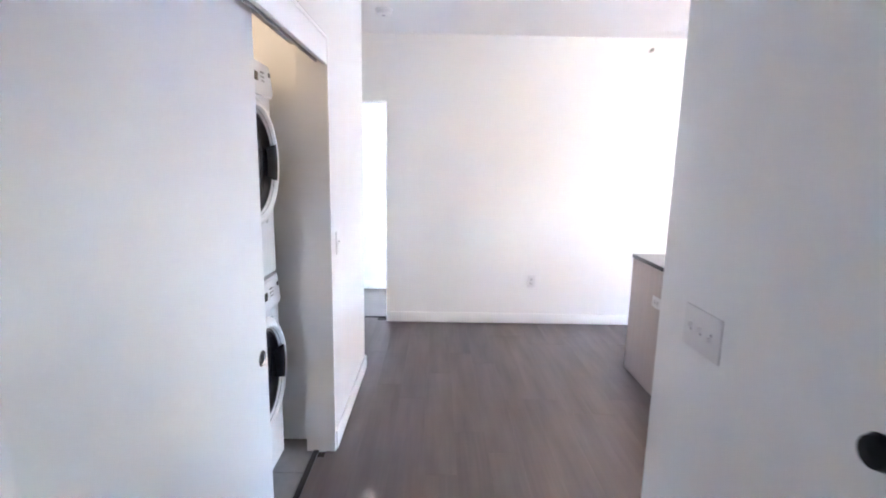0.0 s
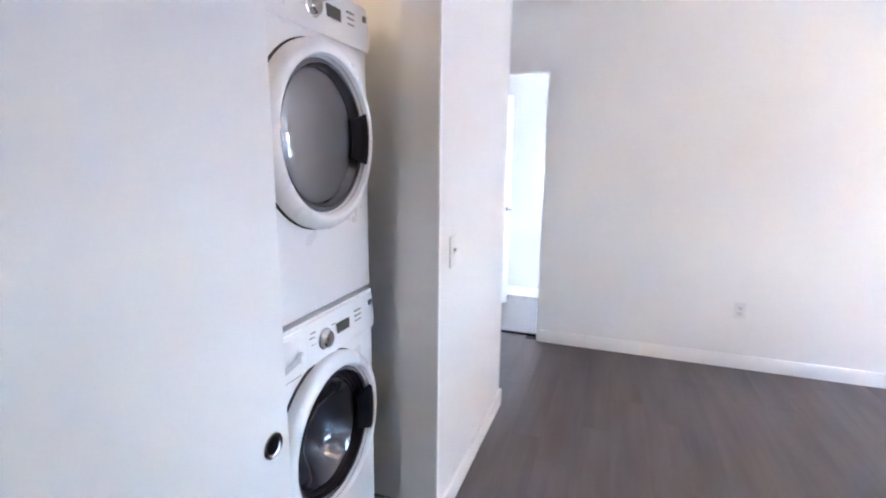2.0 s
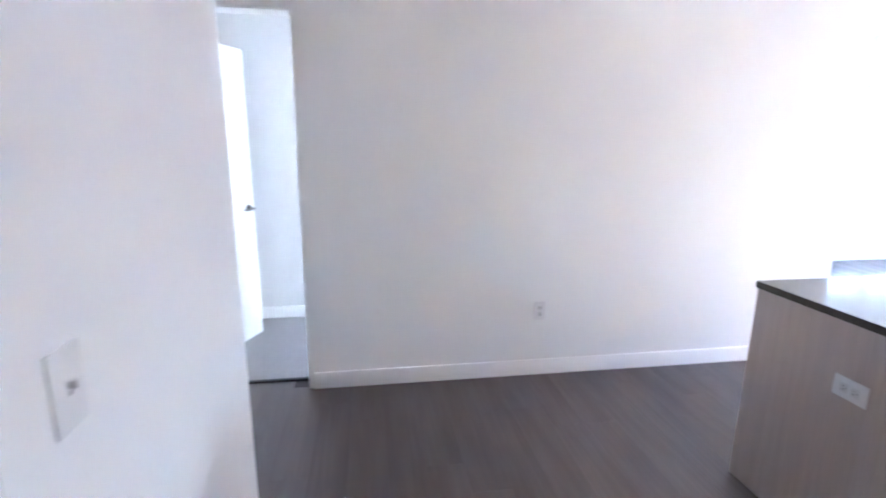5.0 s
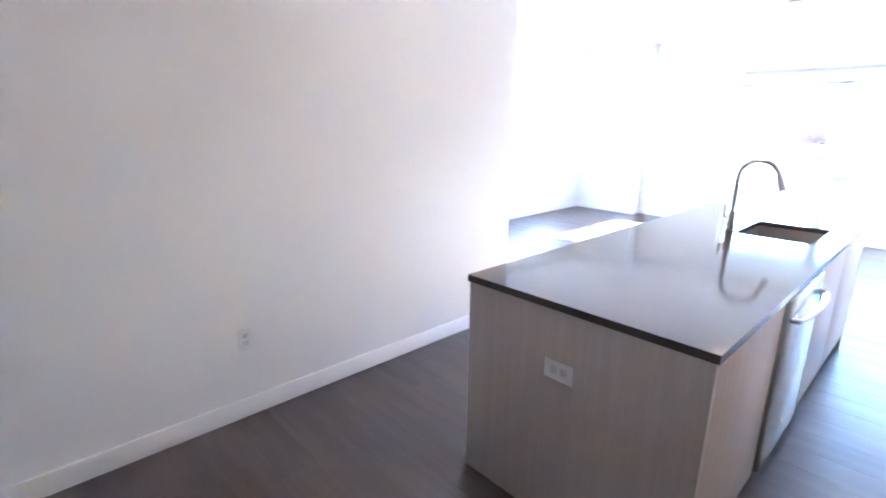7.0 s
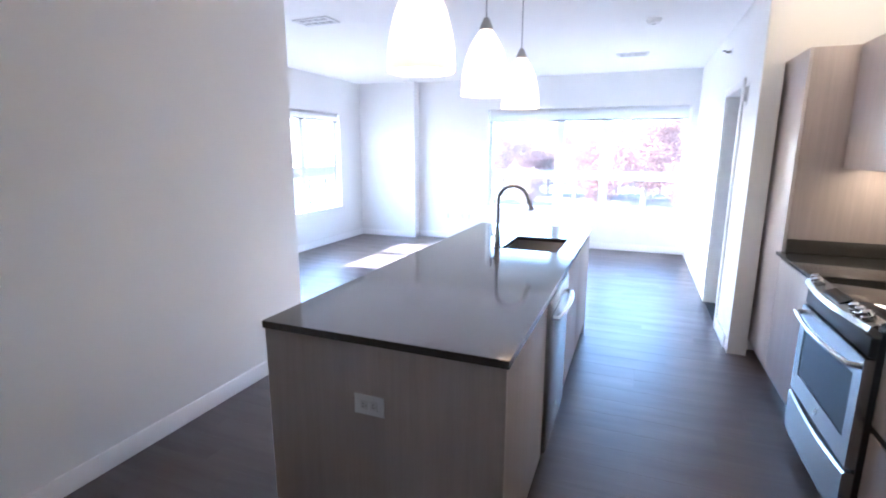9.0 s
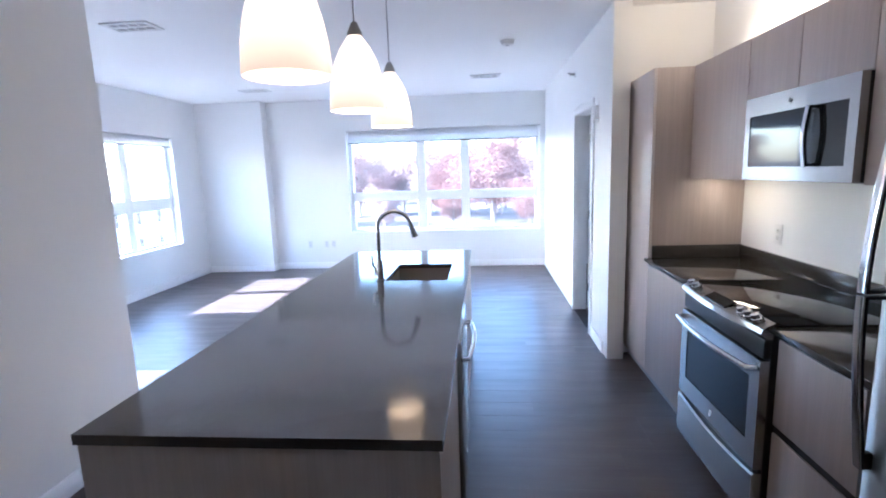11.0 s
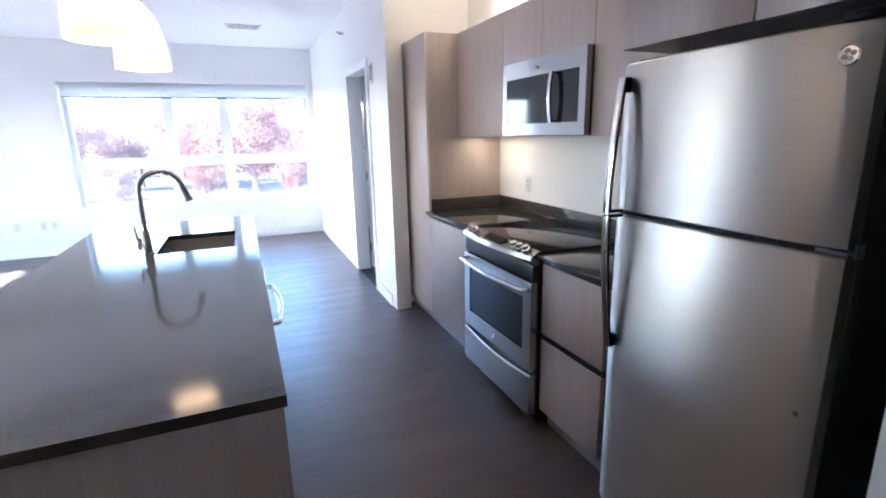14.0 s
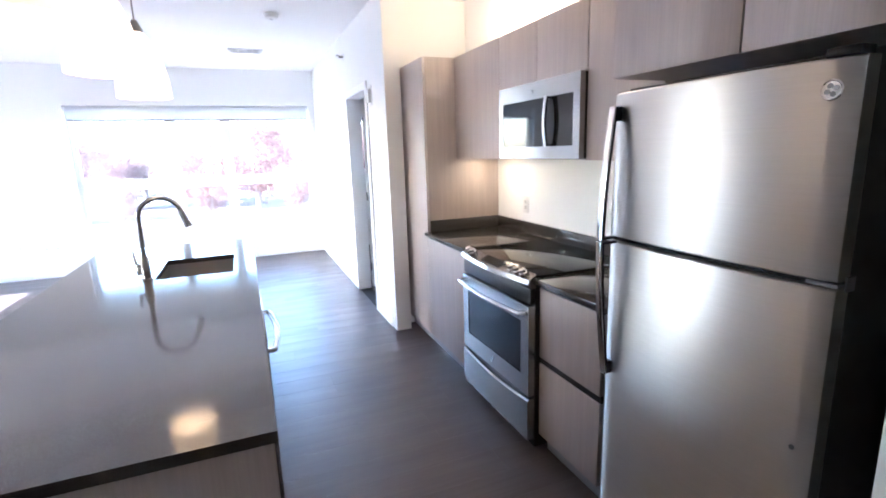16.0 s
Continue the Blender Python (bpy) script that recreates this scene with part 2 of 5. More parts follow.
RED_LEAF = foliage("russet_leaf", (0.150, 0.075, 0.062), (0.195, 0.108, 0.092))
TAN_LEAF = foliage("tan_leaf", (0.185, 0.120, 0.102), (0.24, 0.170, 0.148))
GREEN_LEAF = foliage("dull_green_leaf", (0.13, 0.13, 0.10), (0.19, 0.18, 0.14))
SIDING = paint("white_siding", (0.75, 0.75, 0.74), 0.05, 0.6)
ROOF = Mat("roof_shingle", (0.12, 0.12, 0.125), 0.85).m
CAR_PAINT = Mat("car_paint", (0.55, 0.56, 0.58), 0.25, 0.3).m
RUBBER = Mat("rubber", (0.02, 0.02, 0.02), 0.8).m


# ---- mesh helpers ----
BASE = {}


def box(bm, x0, x1, y0, y1, z0, z1, bevel=0.0, seg=2):
    m = Matrix.Translation(((x0 + x1) / 2, (y0 + y1) / 2, (z0 + z1) / 2)) @ Matrix.Diagonal((abs(x1 - x0), abs(y1 - y0), abs(z1 - z0), 1))
    vs = bmesh.ops.create_cube(bm, size=1, matrix=m)["verts"]
    if bevel:
        es = list({e for v in vs for e in v.link_edges})
        bmesh.ops.bevel(bm, geom=es, offset=bevel, segments=seg, affect="EDGES", profile=0.5)
    return bm


def boxes(*rows, bevel=0.0):
    bm = bmesh.new()
    for r in rows:
        box(bm, *r, bevel=bevel)
    return bm


AXES = {"x": Matrix(((0, 0, 1), (1, 0, 0), (0, 1, 0))), "y": Matrix(((0, 1, 0), (0, 0, 1), (1, 0, 0))), "z": Matrix.Identity(3)}


def lathe(bm, profile, at, axis="z", seg=40, squash=1.0, close=False):
    """Turns (radius, height) pairs round an axis through at."""
    a, at = AXES[axis], Vector(at)
    rings = []
    for r, h in profile:
        rings.append([bm.verts.new(at + a @ Vector((r * math.cos(2 * math.pi * i / seg), r * squash * math.sin(2 * math.pi * i / seg), h))) for i in range(seg)])
    for p, q in zip(rings, rings[1:]):
        for i in range(seg):
            bm.faces.new((p[i], p[(i + 1) % seg], q[(i + 1) % seg], q[i]))
    if close:
        for ring in (rings[0], rings[-1]):
            bm.faces.new(ring)
    return bm


def disc(bm, r, h0, h1, at, axis="z", seg=24, bevel=0.0):
    b = min(bevel, r * 0.4)
    prof = [(r - b, h0), (r, h0 + (b if h1 > h0 else -b)), (r, h1 - (b if h1 > h0 else -b)), (r - b, h1)] if b else [(r, h0), (r, h1)]
    return lathe(bm, prof, at, axis, seg, close=True)


def tube(bm, pts, r, seg=12, flat=1.0):
    """A round bar along points; its ends are closed."""
    pts = [Vector(p) for p in pts]
    rings = []
    side = None
    for i, p in enumerate(pts):
        d = (pts[min(i + 1, len(pts) - 1)] - pts[max(i - 1, 0)]).normalized()
        if side is None:
            side = d.orthogonal().normalized()
        side = (side - d * side.dot(d)).normalized()
        up = d.cross(side)
        rr = r[i] if isinstance(r, (list, tuple)) else r
        rings.append([bm.verts.new(p + rr * (math.cos(2 * math.pi * k / seg) * side + flat * math.sin(2 * math.pi * k / seg) * up)) for k in range(seg)])
    for p, q in zip(rings, rings[1:]):
        for k in range(seg):
            bm.faces.new((p[k], p[(k + 1) % seg], q[(k + 1) % seg], q[k]))
    bm.faces.new(rings[0])
    bm.faces.new(rings[-1])
    return bm


def frame_bm(o, i, d0, d1, axis="y"):
    """A flat rectangular ring: outer and inner rectangles (a0, a1, b0, b1) in a plane, between two depths along axis."""
    bm = bmesh.new()

    def at(a, b, d):
        return bm.verts.new((a, d, b) if axis == "y" else (a, b, d))

    def loop(r, d):
        return [at(r[0], r[2], d), at(r[1], r[2], d), at(r[1], r[3], d), at(r[0], r[3], d)]

    of, nf, ob_, nb = loop(o, d1), loop(i, d1), loop(o, d0), loop(i, d0)
    for k in range(4):
        j = (k + 1) % 4
        bm.faces.new((of[k], of[j], nf[j], nf[k]))
        bm.faces.new((ob_[k], ob_[j], nb[j], nb[k]))
        bm.faces.new((of[k], of[j], ob_[j], ob_[k]))
        bm.faces.new((nf[k], nf[j], nb[j], nb[k]))
    return bm


def finish(bm, name, material, at, smooth=35):
    bmesh.ops.recalc_face_normals(bm, faces=bm.faces)
    bmesh.ops.translate(bm, vec=-Vector(at), verts=bm.verts)
    for e in bm.edges:
        e.smooth = len(e.link_faces) == 2 and e.calc_face_angle(0) < radians(smooth)
    for f in bm.faces:
        f.smooth = True
    me = bpy.data.meshes.new(name)
    bm.to_mesh(me)
    bm.free()
    me.materials.append(material)
    return me


def thing(name, at, label, category, group="", kind=""):
    ob = new(name)
    ob.location = at
    ob.empty_display_size = 0.05
    BASE[ob.name] = Vector(at)
    return tagged(ob, label, category, group, kind)


def part(name, bm, material, parent, label=""):
    """One mesh, given in world metres, as a part of a thing or of a part."""
    at = BASE[parent.name]
    ob = new(name, finish(bm, name, material, at))
    ob.parent = parent
    BASE[ob.name] = at
    return tagged(ob, label)


def solid(name, bm, material, label, category, group="", kind="", at=None):
    """A thing that is one mesh."""
    at = Vector(at) if at else Vector((0, 0, 0))
    ob = new(name, finish(bm, name, material, at))
    ob.location = at
    BASE[ob.name] = at
    return tagged(ob, label, category, group, kind)


def structure(name, bm, material, label, category):
    return solid(name, bm, material, label, category, kind="structure")


# ---- setting ----
H = 2.73          # ceiling height
NW = 1.995         # wall across from the hall
LX = -2.05        # hall wall with the laundry
RX = -0.747       # hall wall beside the fridge
KY = -1.85        # kitchen wall
EX = 6.734        # wall with the wide window
LN = 4.47         # living room wall with the tall window
SY = -1.085       # living room wall with the door
T = 0.13


def wall_x(name, y0, y1, x0, x1, holes=(), label="white painted wall", top=H):
    """A wall along x, with holes (a, b, low, high)."""
    bm = bmesh.new()
    at = x0
    for a, b, lo, hi in sorted(holes):
        box(bm, at, a, y0, y1, -0.06, top)
        if lo > 0:
            box(bm, a, b, y0, y1, -0.06, lo)
        if hi < top:
            box(bm, a, b, y0, y1, hi, top)
        at = b
    box(bm, at, x1, y0, y1, -0.06, top)
    return structure(name, bm, WALL, label, "wall")


def wall_y(name, x0, x1, y0, y1, holes=(), label="white painted wall", top=H):
    bm = bmesh.new()
    at = y0
    for a, b, lo, hi in sorted(holes):
        box(bm, x0, x1, at, a, -0.06, top)
        if lo > 0:
            box(bm, x0, x1, a, b, -0.06, lo)
        if hi < top:
            box(bm, x0, x1, a, b, hi, top)
        at = b
    box(bm, x0, x1, at, y1, -0.06, top)
    return structure(name, bm, WALL, label, "wall")


N_END = 1.52
DOOR_X = (-2.83, -1.993)
wall_x("wall_north", NW, NW + T, -3.7, N_END, [(*DOOR_X, 0, 2.138)], "white painted wall with bedroom doorway and outlet")
wall_y("wall_living_west", N_END - T, N_END, NW + T, LN)
EWIN = (-0.995, 2.085, 0.58, 2.225)
NWIN = (3.95, 5.87, 0.58, 2.16)
NWIN2 = (1.75, 2.40, 0.58, 2.16)
BEDWIN = (-0.40, 0.20, 0.58, 2.16)
R2WIN = (-2.9, -1.72, 1.2, 2.06)
wall_y("wall_east", EX, EX + 0.22, -4.2, LN + 0.22, [(EWIN[0], EWIN[1], EWIN[2], EWIN[3]), R2WIN], "white painted outer wall with a wide window")
wall_x("wall_living_north", LN, LN + 0.22, -3.7, EX, [BEDWIN, NWIN2, NWIN], "white painted outer wall with windows")
wall_y("wall_column", 6.535, EX - 0.001, 3.372, LN - 0.001, (), "white boxed-out corner of the living room")
S_DOOR = (3.39, 4.20)
wall_x("wall_south", SY - T, SY, 2.76, EX, [(*S_DOOR, 0, 2.08)], "white painted wall with a bedroom doorway")
wall_y("wall_kitchen_end", 2.895, 2.895 + T, KY - T, SY - T - 0.001, (), "white painted wall end beside the pantry cabinet")
wall_x("wall_kitchen", KY - T, KY, -0.597, 2.893, (), "white painted kitchen wall")
wall_y("wall_hall_right", RX, RX + 0.15, -3.7, -1.095, (), "white painted hall wall with a switch plate")
CL = (-2.10, -0.246)
wall_y("wall_hall_left", LX - 0.15, LX, -3.7, 0.85, [(*CL, 0, 2.133)], "white painted hall wall with a laundry opening")
wall_x("wall_hall_end", -3.83, -3.7, -4.4, RX + 0.15, (), "white painted wall behind the entrance")
wall_x("wall_closet_north", -0.12, -0.01, -3.3, LX - 0.151, (), "white painted laundry closet wall")
wall_x("wall_closet_south", -2.36, -2.23, -3.3, LX - 0.151, ())
wall_y("wall_closet_back", -3.43, -3.3, -2.36, -0.01, ())
wall_x("wall_corridor_south", 0.72, 0.85, -3.7, LX - 0.151, ())
wall_y("wall_corridor_west", -3.83, -3.7, -0.01, LN + 0.22, ())
wall_x("wall_bedroom", 3.25, 3.38, -3.7, -1.75, (), "white painted bedroom wall")
wall_y("wall_room_west", 2.76, 2.893, -4.2, KY - T - 0.001, ())
wall_x("wall_room_south", -4.33, -4.2, 2.76, EX + 0.22, ())

structure("ceiling", boxes((-4.4, EX + 0.22, -4.4, LN + 0.22, H + 0.002, H + 0.2)), CEIL, "flat white painted ceiling", "ceiling")
floor_ob = structure("floor", boxes((-2.14, EX, -3.7, NW + 0.115, -0.2, -0.004), (N_END, EX, NW + 0.115, LN, -0.2, -0.004), (-3.7, -2.14, 0.85, NW + 0.115, -0.2, -0.004)),
                     SUBFLOOR, "dark brown wood-look plank floor", "floor")
structure("floor_bedroom", boxes((-3.7, N_END - T, NW + 0.135, LN, -0.2, 0.006)), CARPET, "beige cut-pile carpet", "floor")
structure("floor_room", boxes((2.893, EX, -4.2, SY - T, -0.2, 0.004)), PLANK, "dark brown wood-look floor of the next room", "floor")
closet_floor = structure("floor_closet", boxes((-3.42, -2.16, -2.35, -0.02, -0.2, -0.006)), GROUT, "grey tiled laundry closet floor", "floor")
structure("threshold_bedroom", boxes((DOOR_X[0], DOOR_X[1], NW + 0.105, NW + 0.14, -0.004, 0.008), bevel=0.002), BLACK_PLASTIC, "dark metal strip between plank and carpet", "threshold")
structure("threshold_closet", boxes((-2.165, -2.135, CL[0], CL[1], -0.004, 0.008), bevel=0.002), BLACK_PLASTIC, "dark metal strip between plank and tile", "threshold")

BB, BT = 0.105, 0.014


def baseboard(*row):
    x0, x1, y0, y1 = row
    bm = bmesh.new()
    box(bm, x0, x1, y0, y1, 0.0, BB, 0.003, 2)
    return structure("baseboard", bm, TRIM, "white painted square-edged baseboard", "baseboard")


baseboard(DOOR_X[1] + 0.02, N_END + BT, NW - BT, NW - 0.001)
baseboard(N_END + 0.001, N_END + BT, NW, LN - 0.002)
baseboard(LX + 0.001, LX + BT, CL[1] + 0.024, 0.85)
baseboard(LX - 0.15, LX + BT, 0.851, 0.85 + BT)
baseboard(-3.69, DOOR_X[0] - 0.002, NW - BT, NW - 0.001)
baseboard(-3.68, LX - 0.153, 0.851, 0.85 + BT)
baseboard(RX - BT, RX - 0.001, -3.69, -1.095)
baseboard(RX - BT, RX + 0.15, -1.094, -1.095 + BT)
baseboard(N_END + BT, 6.52, LN - BT, LN - 0.001)
baseboard(6.535 - BT, 6.534, 3.372, LN - BT)
baseboard(6.535 - BT, EX - BT, 3.372 - BT, 3.371)
baseboard(EX - BT, EX - 0.001, SY + BT, 3.372 - BT)
baseboard(S_DOOR[1] + 0.07, EX - BT, SY + 0.001, SY + BT)
baseboard(2.895, S_DOOR[0] - 0.07, SY + 0.001, SY + BT)
baseboard(2.895 - BT, 2.894, -1.225, SY + BT)
baseboard(-3.69, -1.74, 3.25 - BT, 3.249)


# ---- windows ----
def window(name, wall, at, a0, a1, z0, z1, posts, rail, label, deep=0.22, blind=0.0, sill=True):
    """A white window of fixed panes in an outer wall. wall: 'x' or 'y', the axis that the wall faces along; at: its inner face."""
    w = structure(name, bmesh.new(), TRIM, label, "window")
    BASE[w.name] = Vector((0, 0, 0))

    def b(p0, p1, d0, d1, q0, q1, bevel=0.004):
        bm = bmesh.new()
        if wall == "x":
            return box(bm, at + d0, at + d1, p0, p1, q0, q1, bevel)
        return box(bm, p0, p1, at + d0, at + d1, q0, q1, bevel)

    f = 0.06
    d0, d1 = 0.10, 0.17
    for nm, bm in (("window_frame", b(a0 + 0.001, a0 + f, d0, d1, z0, z1)), ("window_frame", b(a1 - f, a1 - 0.001, d0, d1, z0, z1)),
                   ("window_frame", b(a0 + f, a1 - f, d0, d1, z0 + 0.001, z0 + f)), ("window_frame", b(a0 + f, a1 - f, d0, d1, z1 - f, z1 - 0.001))):
        part(nm, bm, TRIM, w)
    edges = [a0 + f] + [v for p in posts for v in (p - 0.067, p + 0.067)] + [a1 - f]
    for p in posts:
        part("mullion", b(p - 0.067, p + 0.067, d0, d1 + 0.001, z0 + f, z1 - f), TRIM, w)
    for i in range(0, len(edges), 2):
        lo, hi = edges[i], edges[i + 1]
        if rail:
            part("transom", b(lo, hi, d0 + 0.002, d1 - 0.002, rail[0], rail[1]), TRIM, w)
        for q0, q1 in ([(z0 + f, rail[0]), (rail[1], z1 - f)] if rail else [(z0 + f, z1 - f)]):
            pane = part("pane", b(lo, hi, 0.132, 0.138, q0, q1, 0), GLASS, w)
            pane.visible_shadow = False
    if sill:
        part("window_sill", b(a0 + 0.002, a1 - 0.002, -0.012, 0.10, z0 + 0.001, z0 + 0.022), TRIM, w)
    if blind:
        s = thing("roller_blind", (0, 0, 0), "white roller blind mostly rolled up in the window", "blind")
        BASE[s.name] = Vector((0, 0, 0))
        part("fabric", b(a0 + 0.035, a1 - 0.035, 0.010, 0.012, z1 - blind, z1 - 0.003, 0), BLIND, s)
        part("hem_bar", b(a0 + 0.03, a1 - 0.03, 0.004, 0.018, z1 - blind - 0.022, z1 - blind), DARK_CHROME, s, "grey metal hem bar")
        bm = bmesh.new()
        tube(bm, [(at + 0.046, a0 + 0.02, z1 - 0.035), (at + 0.046, a1 - 0.02, z1 - 0.035)] if wall == "x" else [(a0 + 0.02, at + 0.046, z1 - 0.035), (a1 - 0.02, at + 0.046, z1 - 0.035)], 0.028, 16)
        part("roller_tube", bm, TRIM, s)
    return w


window("window_1", "x", EX, *EWIN, (0.182, 0.893), (1.10, 1.243), "wide white-framed window of six panes over autumn trees", blind=0.18)
window("window_2", "y", LN, *NWIN, (4.97,), (1.13, 1.30), "white-framed window of four panes", blind=0.12)
window("window_3", "y", LN, *NWIN2, (), (1.13, 1.30), "narrow white-framed window")
window("window_4", "y", LN, *BEDWIN, (), (1.13, 1.30), "white-framed bedroom window")
window("window_5", "x", EX, *R2WIN, (), None, "white-framed bedroom window")

# ---- doors ----
def lever(parent, at, axis, sign, along):
    """A lever handle: rose and bar. axis: the way it stands off the leaf; along: the way the bar points."""
    at, n, a = Vector(at), Vector(axis) * sign, Vector(along)
    bm = bmesh.new()
    tube(bm, [at, at + n * 0.008], 0.026, 20)
    h = part("rose", bm, DARK_CHROME, parent, "brushed metal rose")
    bm = bmesh.new()
    tube(bm, [at + n * 0.006, at + n * 0.05, at + n * 0.056 + a * 0.01, at + n * 0.056 + a * 0.11], 0.009, 10)
    part("door_handle", bm, DARK_CHROME, parent, "brushed metal lever")
    return h


def casing(name, x0, x1, y, depth, top, label):
    """White casing and jamb lining of an opening in a wall along x whose visible face is at y (facing +y when depth < 0)."""
    c = structure(name, bmesh.new(), TRIM, label, "door frame")
    BASE[c.name] = Vector((0, 0, 0))
    s = 1 if depth < 0 else -1
    far = y + depth
    lo, hi = min(y, far), max(y, far)
    part("jamb", boxes((x0, x0 + 0.010, lo, hi, 0, top), bevel=0.002), TRIM, c)
    part("jamb", boxes((x1 - 0.010, x1, lo, hi, 0, top), bevel=0.002), TRIM, c)
    part("head_jamb", boxes((x0 + 0.010, x1 - 0.010, lo, hi, top - 0.010, top), bevel=0.002), TRIM, c)
    return c, s


# bedroom doorway in the north wall: plain drywall return with a thin lining, leaf swung into the bedroom
c1, _ = casing("door_frame_1", DOOR_X[0], DOOR_X[1], NW + 0.004, T - 0.004, 2.137, "white bedroom door frame")
hinge, free = Vector((-2.80, 2.215, 0)), Vector((-2.452, 3.0, 0))
leaf = structure("door_1", bmesh.new(), DOOR, "white flush bedroom door standing open", "door")
leaf.location = hinge
leaf.rotation_euler = (0, 0, math.atan2(free.y - hinge.y, free.x - hinge.x))
BASE[leaf.name] = Vector((0, 0, 0))
part("leaf", boxes((0, 0.80, -0.018, 0.018, 0.012, 2.08), bevel=0.003), DOOR, leaf)
lever(leaf, (0.735, -0.018, 0.99), (0, 1, 0), -1, (-1, 0, 0))
for hz in (0.25, 1.04, 1.84):
    bm = bmesh.new()
    tube(bm, [(0.0, -0.02, hz - 0.045), (0.0, -0.02, hz + 0.045)], 0.007, 10)
    part("hinge", bm, DARK_CHROME, leaf)

# living room doorway with flat casing, leaf open into the next room
c2, _ = casing("door_frame_2", S_DOOR[0], S_DOOR[1], SY - 0.001, -T + 0.002, 2.079, "white door frame with flat casing")
part("casing", boxes((S_DOOR[0] - 0.062, S_DOOR[0] + 0.006, SY + 0.001, SY + 0.017, 0, 2.07), bevel=0.003), TRIM, c2)
part("casing", boxes((S_DOOR[1] - 0.006, S_DOOR[1] + 0.062, SY + 0.001, SY + 0.017, 0, 2.07), bevel=0.003), TRIM, c2)
part("casing", boxes((S_DOOR[0] - 0.062, S_DOOR[1] + 0.062, SY + 0.001, SY + 0.017, 2.07, 2.14), bevel=0.003), TRIM, c2)
leaf2 = structure("door_2", bmesh.new(), DOOR, "white flush door swung far open into the next room", "door")
leaf2.location = (4.195, SY - T - 0.028, 0)
leaf2.rotation_euler = (0, 0, radians(-22.7))
BASE[leaf2.name] = Vector((0, 0, 0))
part("leaf", boxes((0, 0.79, -0.018, 0.018, 0.012, 2.055), bevel=0.003), DOOR, leaf2)
lever(leaf2, (0.725, -0.018, 1.0), (0, 1, 0), -1, (-1, 0, 0))
for hz in (0.25, 1.04, 1.84):
    bm = bmesh.new()
    tube(bm, [(0.0, 0.012, hz - 0.045), (0.0, 0.012, hz + 0.045)], 0.007, 10)
    part("hinge", bm, DARK_CHROME, leaf2)

# laundry opening: fascia, metal corner bead, track and two bypass panels
fascia = structure("laundry_header", boxes((LX - 0.018, LX + 0.004, CL[0], CL[1], 2.018, 2.131), bevel=0.002), TRIM, "white fascia board over the laundry opening", "trim")
structure("laundry_jamb_bead", boxes((LX - 0.002, LX + 0.006, CL[1] - 0.001, CL[1] + 0.018, 0, 2.150), (LX - 0.002, LX + 0.006, CL[0], CL[1] - 0.001, 2.132, 2.150), bevel=0.0015), TRIM,
          "narrow white metal edge round the laundry opening", "trim")
# a raised grey strip draws the shadow line; there is no real gap
structure("laundry_jamb_line", boxes((LX + 0.0005, LX + 0.003, CL[1] + 0.0185, CL[1] + 0.0225, 0, 2.154), (LX + 0.0005, LX + 0.003, CL[0], CL[1] + 0.018, 2.1505, 2.154)), GREY_PLASTIC,
          "thin grey strip drawn as the shadow line beside the laundry edge", "trim")
structure("door_track", boxes((LX - 0.14, LX - 0.022, CL[0], CL[1] - 0.10, 2.085, 2.115), (LX - 0.028, LX - 0.022, CL[0], CL[1] - 0.10, 2.010, 2.085)), GREY_PLASTIC, "dark metal sliding door track", "track")


def sliding_door(name, x0, x1, y0, y1, label, pull):
    d = structure(name, bmesh.new(), DOOR, label, "sliding door")
    BASE[d.name] = Vector((0, 0, 0))
    part("panel", boxes((x0, x1, y0, y1, 0.012, 2.05), bevel=0.0012), DOOR, d)
    if pull:
        y, z = y1 - 0.052, 0.896
        bm = bmesh.new()
        lathe(bm, [(0.0001, 0.0006), (0.018, 0.0006), (0.021, 0.003), (0.027, 0.004), (0.029, 0.0008)], (x1, y, z), "x", 28)
        p = part("flush_pull", bm, DARK_CHROME, d, "round brushed metal finger pull")
        bm = bmesh.new()
        disc(bm, 0.018, 0.0009, 0.0016, (x1, y, z), "x")
        part("pull_cup", bm, BLACK_PLASTIC, p)
    return d


sliding_door("sliding_door_1", -2.136, -2.10, -2.075, -1.049, "white flush sliding laundry door pushed aside", True)
sliding_door("sliding_door_2", -2.188, -2.152, -2.09, -1.10, "white flush sliding door behind the front one", False)

# knob on the hall wall beside the entrance
bm = bmesh.new()
knob = thing("door_stop_knob", (RX, -1.982, 1.128), "round dark metal knob on the hall wall", "knob")
disc(bm, 0.026, -0.001, -0.012, (RX, -1.982, 1.128), "x", 28, 0.003)
part("rose", bm, BLACK_PLASTIC, knob)
bm = bmesh.new()
lathe(bm, [(0.010, -0.010), (0.010, -0.035), (0.026, -0.045), (0.031, -0.060), (0.026, -0.074), (0.0001, -0.078)], (RX, -1.982, 1.128), "x", 32)
part("grip", bm, BLACK_PLASTIC, knob, "dark polished round grip")


